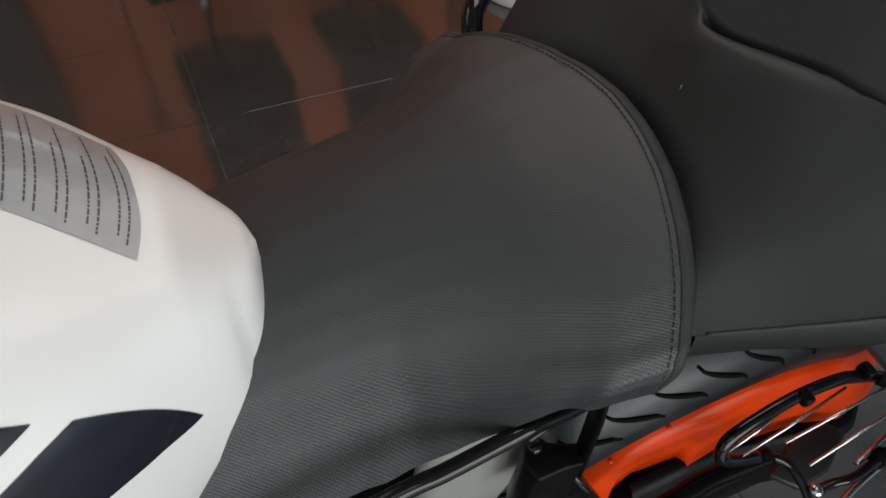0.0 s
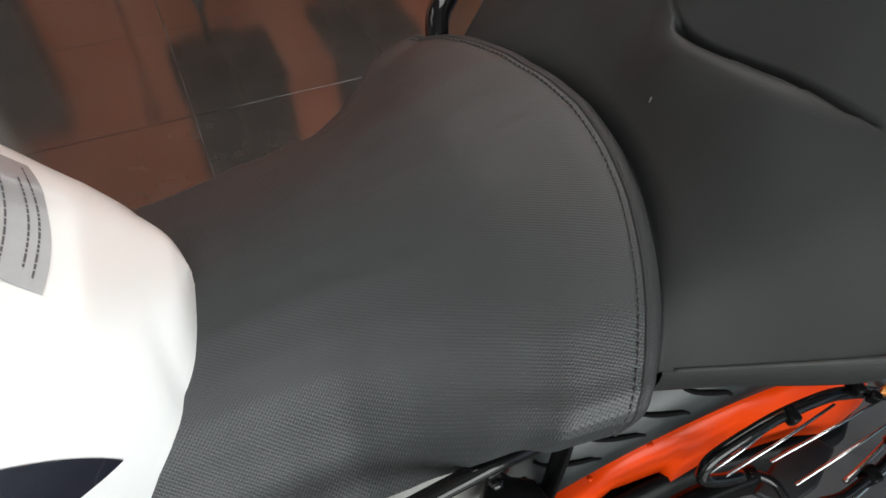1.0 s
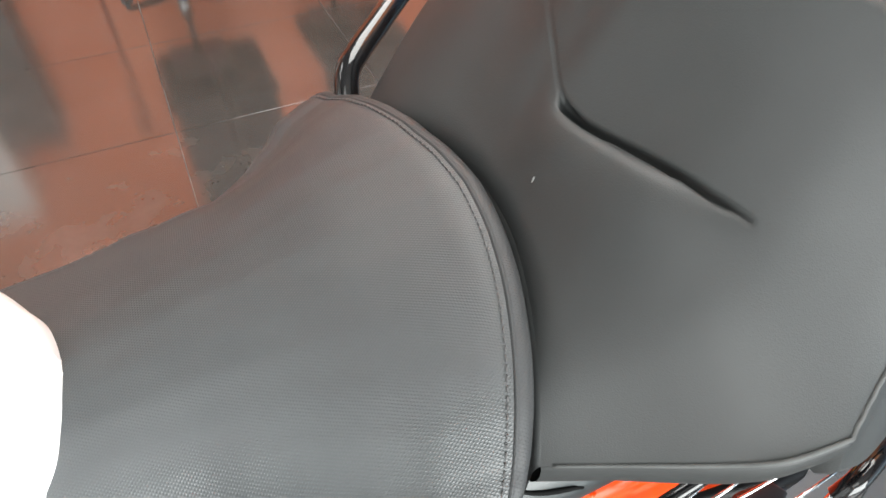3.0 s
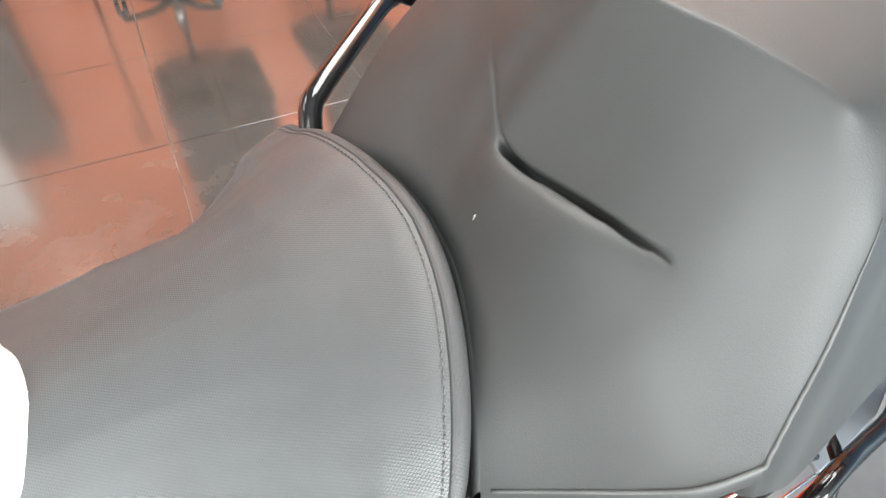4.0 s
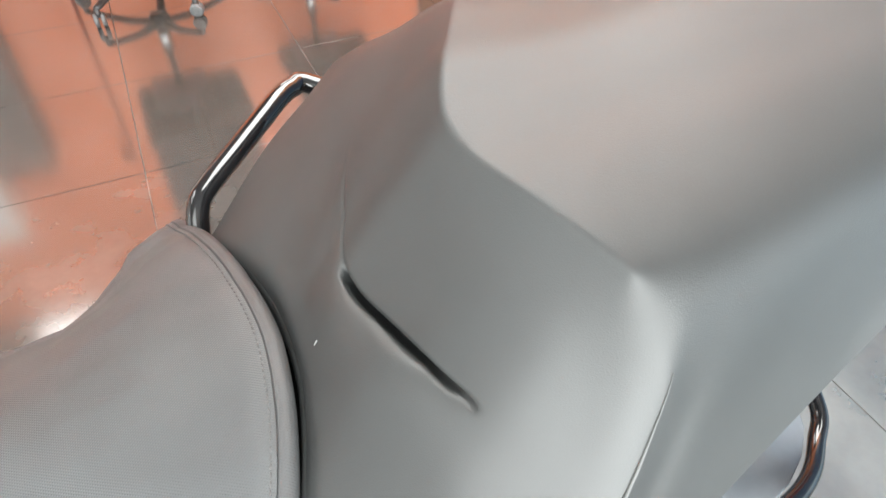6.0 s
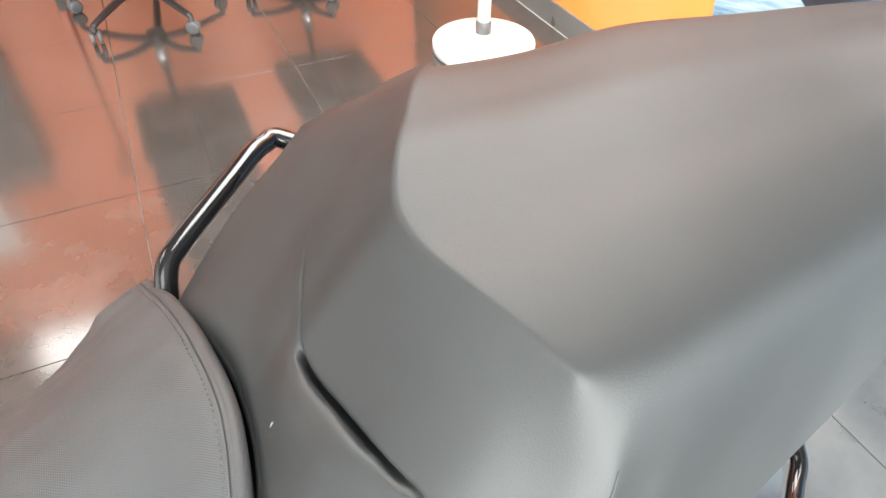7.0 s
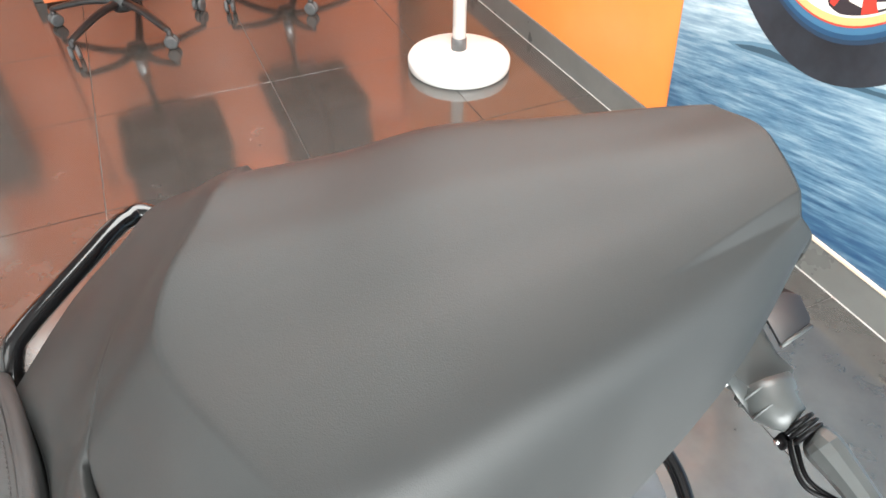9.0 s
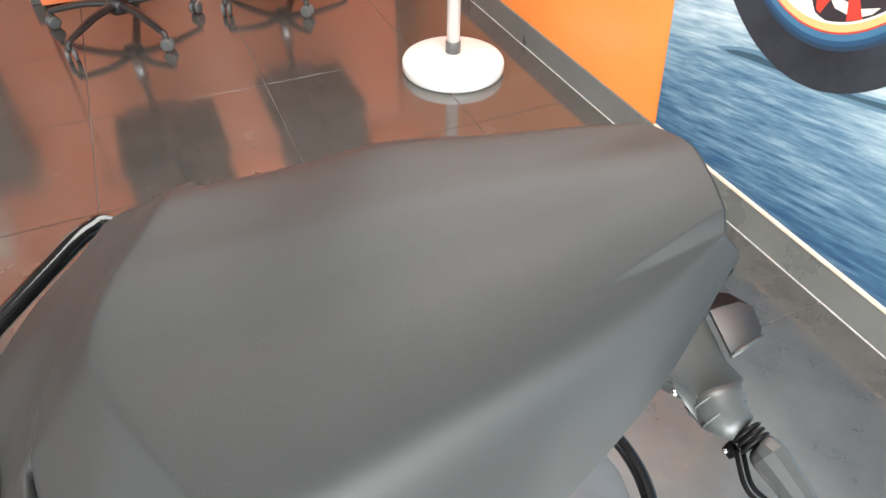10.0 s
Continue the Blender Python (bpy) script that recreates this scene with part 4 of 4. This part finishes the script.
for u, hi, edge, out, lo in ((0.186, 0.425, 0.420, 0.0930, 0.390), (0.194, 0.4405, 0.434, 0.0950, 0.395), (0.2182, 0.5183, 0.511, 0.0970, 0.420), (0.2260, 0.5260, 0.519, 0.0975, 0.435), (0.2485, 0.5449, 0.538, 0.0985, 0.458), (0.2980, 0.5575, 0.551, 0.0980, 0.460), (0.3040, 0.5590, 0.552, 0.0980, 0.460),
                             (0.3500, 0.5650, 0.556, 0.0985, 0.460), (0.3700, 0.5680, 0.540, 0.1040, 0.462), (0.4329, 0.5568, 0.524, 0.1120, 0.470), (0.4668, 0.5440, 0.505, 0.1250, 0.480), (0.5158, 0.5260, 0.503, 0.1165, 0.480), (0.5380, 0.5080, 0.498, 0.1000, 0.480)):
    tuck = curve(u, (0.20, 0.221, 0.228, 0.296, 0.304, 0.40), (-0.014, -0.014, 0.004, 0.004, -0.012, -0.004))
    rows.append([Vector((u, -0.068, hi - 0.003)), Vector((u, -0.0885, hi)), Vector((u, -0.0905 - (hi - edge) * 0.2, hi - 0.004)), Vector((u, -out + 0.002, edge)), Vector((u, -out + tuck / 2, (edge + lo) / 2)), Vector((u, -out + tuck, lo)), Vector((u, -0.060, lo - 0.004))])
beam = part("tail_beam", sheet(rows), ORANGE_PAINT, bike, "glossy orange beam beside the tyre")
for u in (0.212, 0.262):
    part("rivet", turned([(0.0028, 0.0), (0.0028, 0.0012), (0.0014, 0.002)], 8, (u, -0.0890, 0.515 if u < 0.25 else 0.5475)), ORANGE_PAINT, beam)
part("chain_guard", tube(spline([(0.24, -0.100, 0.385), (0.28, -0.102, 0.415), (0.40, -0.102, 0.418), (0.52, -0.100, 0.36)], 6), 0.026, 10, flat=0.4), BLACK_PLASTIC, bike, "black chain guard")
shield = [[Vector((u, -out - 0.002, hi)), Vector((u, -out - 0.008, hi + 0.002)), Vector((u, -out - 0.020, hi - 0.012)), Vector((u, -out - 0.028, hi - 0.050)), Vector((u, -out - 0.028, 0.36))]
          for u, out, hi in ((0.245, 0.099, 0.448), (0.270, 0.099, 0.462), (0.310, 0.098, 0.464), (0.363, 0.100, 0.464), (0.410, 0.108, 0.468), (0.455, 0.118, 0.472))]
part("beam_shield", sheet(shield), BLACK_PLASTIC, bike, "glossy black shield under the orange beam")
part("chain_cover", prism([(0.16, -0.135), (0.55, -0.135), (0.60, -0.10), (0.16, -0.10)], 0.30, 0.40, 0.01), BLACK_PLASTIC, bike, "black lower cover")

# wire guard beside the tyre
loop = [(0.318, -0.139, 0.548), (0.290, -0.136, 0.560), (0.275, -0.131, 0.570), (0.280, -0.1245, 0.586), (0.307, -0.1207, 0.595), (0.347, -0.1177, 0.601), (0.391, -0.118, 0.600), (0.418, -0.121, 0.594), (0.446, -0.126, 0.583), (0.485, -0.138, 0.562), (0.512, -0.160, 0.522), (0.510, -0.172, 0.490)]
guard = part("wire_guard", tube(spline(loop, 6), 0.0055, 10), BLACK_GLOSS, bike, "black tubular guard with bright wires")
for a, b in (((0.2775, -0.131, 0.572), (0.337, -0.121, 0.594)), ((0.298, -0.136, 0.562), (0.405, -0.124, 0.588)), ((0.3450, -0.1395, 0.555), (0.5060, -0.1290, 0.5612)), ((0.3620, -0.1612, 0.540), (0.5250, -0.1438, 0.5466))):
    a, b = Vector(a), Vector(b)
    part("wire", tube([a, a.lerp(b, 0.5) + Vector((0, -0.001, 0.002)), b], 0.0013, 8), CHROME, guard, "bright steel wire")
for u in (0.352, 0.420):
    part("wire_clip", box(u - 0.005, u + 0.005, -0.128, -0.114, 0.597, 0.609, 0.003), BLACK_PLASTIC, guard)
# the footrest's carrier, its bolt and the bars of the footrest
carrier = part("footrest_carrier", tube(spline([(0.215, -0.142, 0.520), (0.2428, -0.1408, 0.530), (0.2734, -0.1376, 0.531), (0.3046, -0.1382, 0.531), (0.3420, -0.1400, 0.531)], 6), 0.0088, 6, flat=0.55), BLACK_PLASTIC, bike, "black matt footrest carrier")
part("carrier_hook", tube(spline([(0.3340, -0.1395, 0.532), (0.3450, -0.1440, 0.531), (0.3545, -0.1559, 0.528), (0.3564, -0.1800, 0.520), (0.352, -0.200, 0.505)], 6), 0.0042, 10), BLACK_GLOSS, carrier, "thin glossy hooked rod")
part("pivot_bolt", turned([(0.0062, 0.0), (0.0062, 0.003), (0.003, 0.005)], 12, (0.3600, -0.1795, 0.5285)), CHROME, carrier, "bright pivot bolt")
part("bracket_plate", prism([(0.352, -0.150), (0.405, -0.128), (0.442, -0.130), (0.452, -0.146), (0.410, -0.168), (0.372, -0.172)], 0.488, 0.497, 0.003), DARK_PANEL, carrier, "dark grey bracket plate")
for line, thick, mat in ((((0.366, -0.181, 0.515), (0.384, -0.1795, 0.518), (0.4067, -0.1830, 0.520), (0.4295, -0.1806, 0.520), (0.4525, -0.1773, 0.520), (0.4829, -0.1701, 0.522), (0.500, -0.166, 0.526)), 0.0042, BLACK_GLOSS),
                         (((0.392, -0.196, 0.500), (0.4188, -0.1895, 0.500), (0.4648, -0.1811, 0.500), (0.4947, -0.1751, 0.502)), 0.0032, CHROME),
                         (((0.4200, -0.1740, 0.518), (0.4386, -0.1702, 0.520), (0.4665, -0.1638, 0.522), (0.4987, -0.1553, 0.526)), 0.0026, CHROME)):
    part("footrest_bar", tube(spline(line, 5), thick, 10), mat, carrier, "shiny footrest bar")
part("clamp", box(0.440, 0.452, -0.186, -0.170, 0.508, 0.526, 0.003), BLACK_PLASTIC, carrier, "black clamp on the bars")

# rear hoop and the plate inside it
hoop = [(0.426, -0.168, 0.585), (0.4380, -0.1650, 0.6015), (0.4693, -0.1556, 0.6049), (0.51, -0.1479, 0.5928), (0.5582, -0.1389, 0.5792), (0.5951, -0.1247, 0.5682), (0.6231, -0.1035, 0.5632), (0.6436, -0.0815, 0.5675), (0.6504, -0.0434, 0.5772), (0.644, -0.0012, 0.5835), (0.626, 0.036, 0.586), (0.595, 0.064, 0.586)]
part("rear_hoop", tube(spline(hoop, 8), 0.0082, 16), BLACK_GLOSS, bike, "glossy black tubular rear hoop")
part("mudguard", prism([(0.478, -0.06), (0.476, -0.150), (0.530, -0.138), (0.565, -0.128), (0.596, -0.111), (0.618, -0.090), (0.632, -0.060), (0.636, -0.030), (0.628, 0.006), (0.60, 0.05), (0.478, 0.06)], 0.560, 0.568, 0.002), GREY_GLOSS, bike, "glossy blue-grey mudguard plate")

# tail unit, indicator, plate holder
part("tail_cover", box(0.38, 0.548, -0.045, 0.045, 0.86, 0.965, 0.02, 3), BLACK_PLASTIC, bike, "black tail cover under the pad")
fender = part("tail_fender", prism([(0.50, 0.045), (0.655, 0.040), (0.690, 0.010), (0.6515, -0.0058), (0.6423, -0.0467), (0.6459, -0.0635), (0.6300, -0.0710), (0.6050, -0.0680), (0.5850, -0.0430), (0.50, -0.03)], 0.800, 0.814, 0.002), PANEL, bike, "grey plastic tail fender")
flap = part("plate_flap", prism([(0.6515, -0.0058), (0.6423, -0.0455), (0.6766, -0.0385), (0.6817, -0.034), (0.6887, -0.0139), (0.6800, -0.0075)], 0.8195, 0.8225, 0.0008), DARK_PANEL, bike, "grey pointed plate flap")
part("flap_tip", sheet([[(0.6515, -0.0057, 0.8225), (0.6759, 0.0100, 0.8150)], [(0.6650, -0.0062, 0.8226), (0.6825, 0.0060, 0.8160)], [(0.6800, -0.0074, 0.8226), (0.6890, -0.0120, 0.8200)]]), BLACK_PLASTIC, flap, "darker folded tip")
part("flap_edge", tube([(0.6420, -0.0467, 0.8215), (0.6770, -0.0400, 0.8215)], 0.0017, 8), SATIN, flap, "bevelled edge")


def hoop_ring(c, v, w, r, thick, flat=0.7):
    return tube([(c + r * math.cos(2 * math.pi * k / 28), v + 0.1 * (r * math.cos(2 * math.pi * k / 28)), w + flat * r * math.sin(2 * math.pi * k / 28)) for k in range(28)], thick, 8, True)


cup = [(0.6212, -0.0640, 0.802), (0.6205, -0.0720, 0.802), (0.6190, -0.0795, 0.803), (0.6215, -0.0870, 0.804), (0.6240, -0.0945, 0.805)]
indicator = part("indicator", tube(cup, [0.0240, 0.0222, 0.0204, 0.0165, 0.0122], 26, flat=0.8), SATIN, bike, "grey indicator socket")
part("collar_ring", hoop_ring(0.6212, -0.0660, 0.802, 0.0240, 0.0012), SATIN, indicator)
part("collar_ring", hoop_ring(0.6190, -0.0795, 0.803, 0.0204, 0.0010), SATIN, indicator)
for k in range(3):
    v = -0.0958 - 0.0042 * k
    part("boot_ring", tube([(0.6242 + 0.0005 * k, v, 0.805), (0.6243 + 0.0005 * k, v - 0.0008, 0.805), (0.6245 + 0.0005 * k, v - 0.0024, 0.805), (0.6246 + 0.0005 * k, v - 0.0030, 0.805)], [0.0108, 0.0124, 0.0124, 0.0108], 22), BLACK_PLASTIC, indicator, "black rubber boot ring")
part("lens_body", tube([(0.6256, -0.1075, 0.805), (0.6275, -0.1110, 0.805), (0.6284, -0.1170, 0.805), (0.6292, -0.1240, 0.8045), (0.6296, -0.1330, 0.804), (0.6302, -0.1470, 0.803), (0.6310, -0.1700, 0.801), (0.6315, -0.1760, 0.800)], [0.0095, 0.0122, 0.0136, 0.0134, 0.0122, 0.0112, 0.0095, 0.0040], 10), SATIN, indicator, "faceted grey indicator body", False)
for off in (0.0, 0.0055):
    part("cable", tube(spline([(0.6210 - off, -0.1030, 0.796), (0.6170 - off, -0.1130, 0.793), (0.6130 - off, -0.1270, 0.790), (0.6165 - off, -0.1380, 0.788), (0.6260, -0.1520, 0.788)], 6), 0.0019, 8), BLACK_PLASTIC, indicator, "black cable")
part("mount_bracket", sheet([[(0.5830, -0.0400, 0.8240), (0.5850, -0.0460, 0.8250), (0.5870, -0.0520, 0.8190)], [(0.5940, -0.0510, 0.8180), (0.5960, -0.0560, 0.8180), (0.5930, -0.0640, 0.8080)], [(0.6030, -0.0640, 0.8120), (0.6050, -0.0660, 0.8110), (0.5990, -0.0770, 0.8000)], [(0.6080, -0.0700, 0.8080), (0.6090, -0.0720, 0.8070), (0.6010, -0.0800, 0.7960)]]), SATIN, indicator, "grey mounting bracket")
part("bracket_bolt", tube([(0.5850, -0.0540, 0.8180), (0.5850, -0.0575, 0.8160)], 0.0026, 8), CHROME, indicator, "bright bolt")
part("bracket_bolt", tube([(0.6110, -0.0985, 0.7900), (0.6110, -0.1015, 0.7890)], 0.0026, 8), CHROME, indicator, "bright bolt")
part("clip", box(0.6120, 0.6180, -0.1060, -0.0960, 0.7840, 0.7960, 0.0015), BLACK_PLASTIC, indicator, "black cable clip")

for ob in (fender, flap, indicator):
    ob.location = (0.0075, 0.0045, -0.0020)

# reflector, bracket and footpeg end beside the hoop
reflector = part("side_reflector", prism([(0.437, -0.132), (0.453, -0.126), (0.464, -0.130), (0.452, -0.137)], 0.592, 0.602, 0.0015), AMBER, bike, "small amber reflector")
part("holder", prism([(0.428, -0.131), (0.436, -0.127), (0.440, -0.134), (0.434, -0.138)], 0.590, 0.601, 0.0015), BLACK_PLASTIC, reflector, "black reflector holder")
part("hoop_bracket", prism([(0.474, -0.138), (0.486, -0.131), (0.482, -0.143), (0.476, -0.152), (0.468, -0.150)], 0.596, 0.604, 0.0015), BLACK_PLASTIC, bike, "small black bracket at the hoop")

# floor tiles, each a slab with a fine chamfer
TX, TY, GAP = 0.6, 0.54, 0.0026


def tile_mesh():
    me = bpy.data.meshes.new("floor_tile")
    a, b, c = (TX - GAP) / 2, (TY - GAP) / 2, 0.0004
    v = [(-a, -b, -0.003), (a, -b, -0.003), (a, b, -0.003), (-a, b, -0.003), (-a, -b, -c * 0.6), (a, -b, -c * 0.6), (a, b, -c * 0.6), (-a, b, -c * 0.6),
         (-a + c, -b + c, 0), (a - c, -b + c, 0), (a - c, b - c, 0), (-a + c, b - c, 0)]
    f = [(8, 9, 10, 11)] + [(i, (i + 1) % 4, 4 + (i + 1) % 4, 4 + i) for i in range(4)] + [(4 + i, 4 + (i + 1) % 4, 8 + (i + 1) % 4, 8 + i) for i in range(4)]
    me.from_pydata(v, [], f)
    me.materials.append(TILE)
    return me


tile = tile_mesh()
for i in range(-6, 3):
    for j in range(-9, 5):
        cx, cy = (i + 0.5) * TX, (j - 0.5) * TY
        if cx + TX / 2 < WEST or cx - TX / 2 > EAST - 0.01 or cy + TY / 2 < SOUTH or cy - TY / 2 > NORTH:
            continue
        ob = new("tile", tile)
        ob.location = (cx, cy - 0.033, 0)
        ob.parent = floor
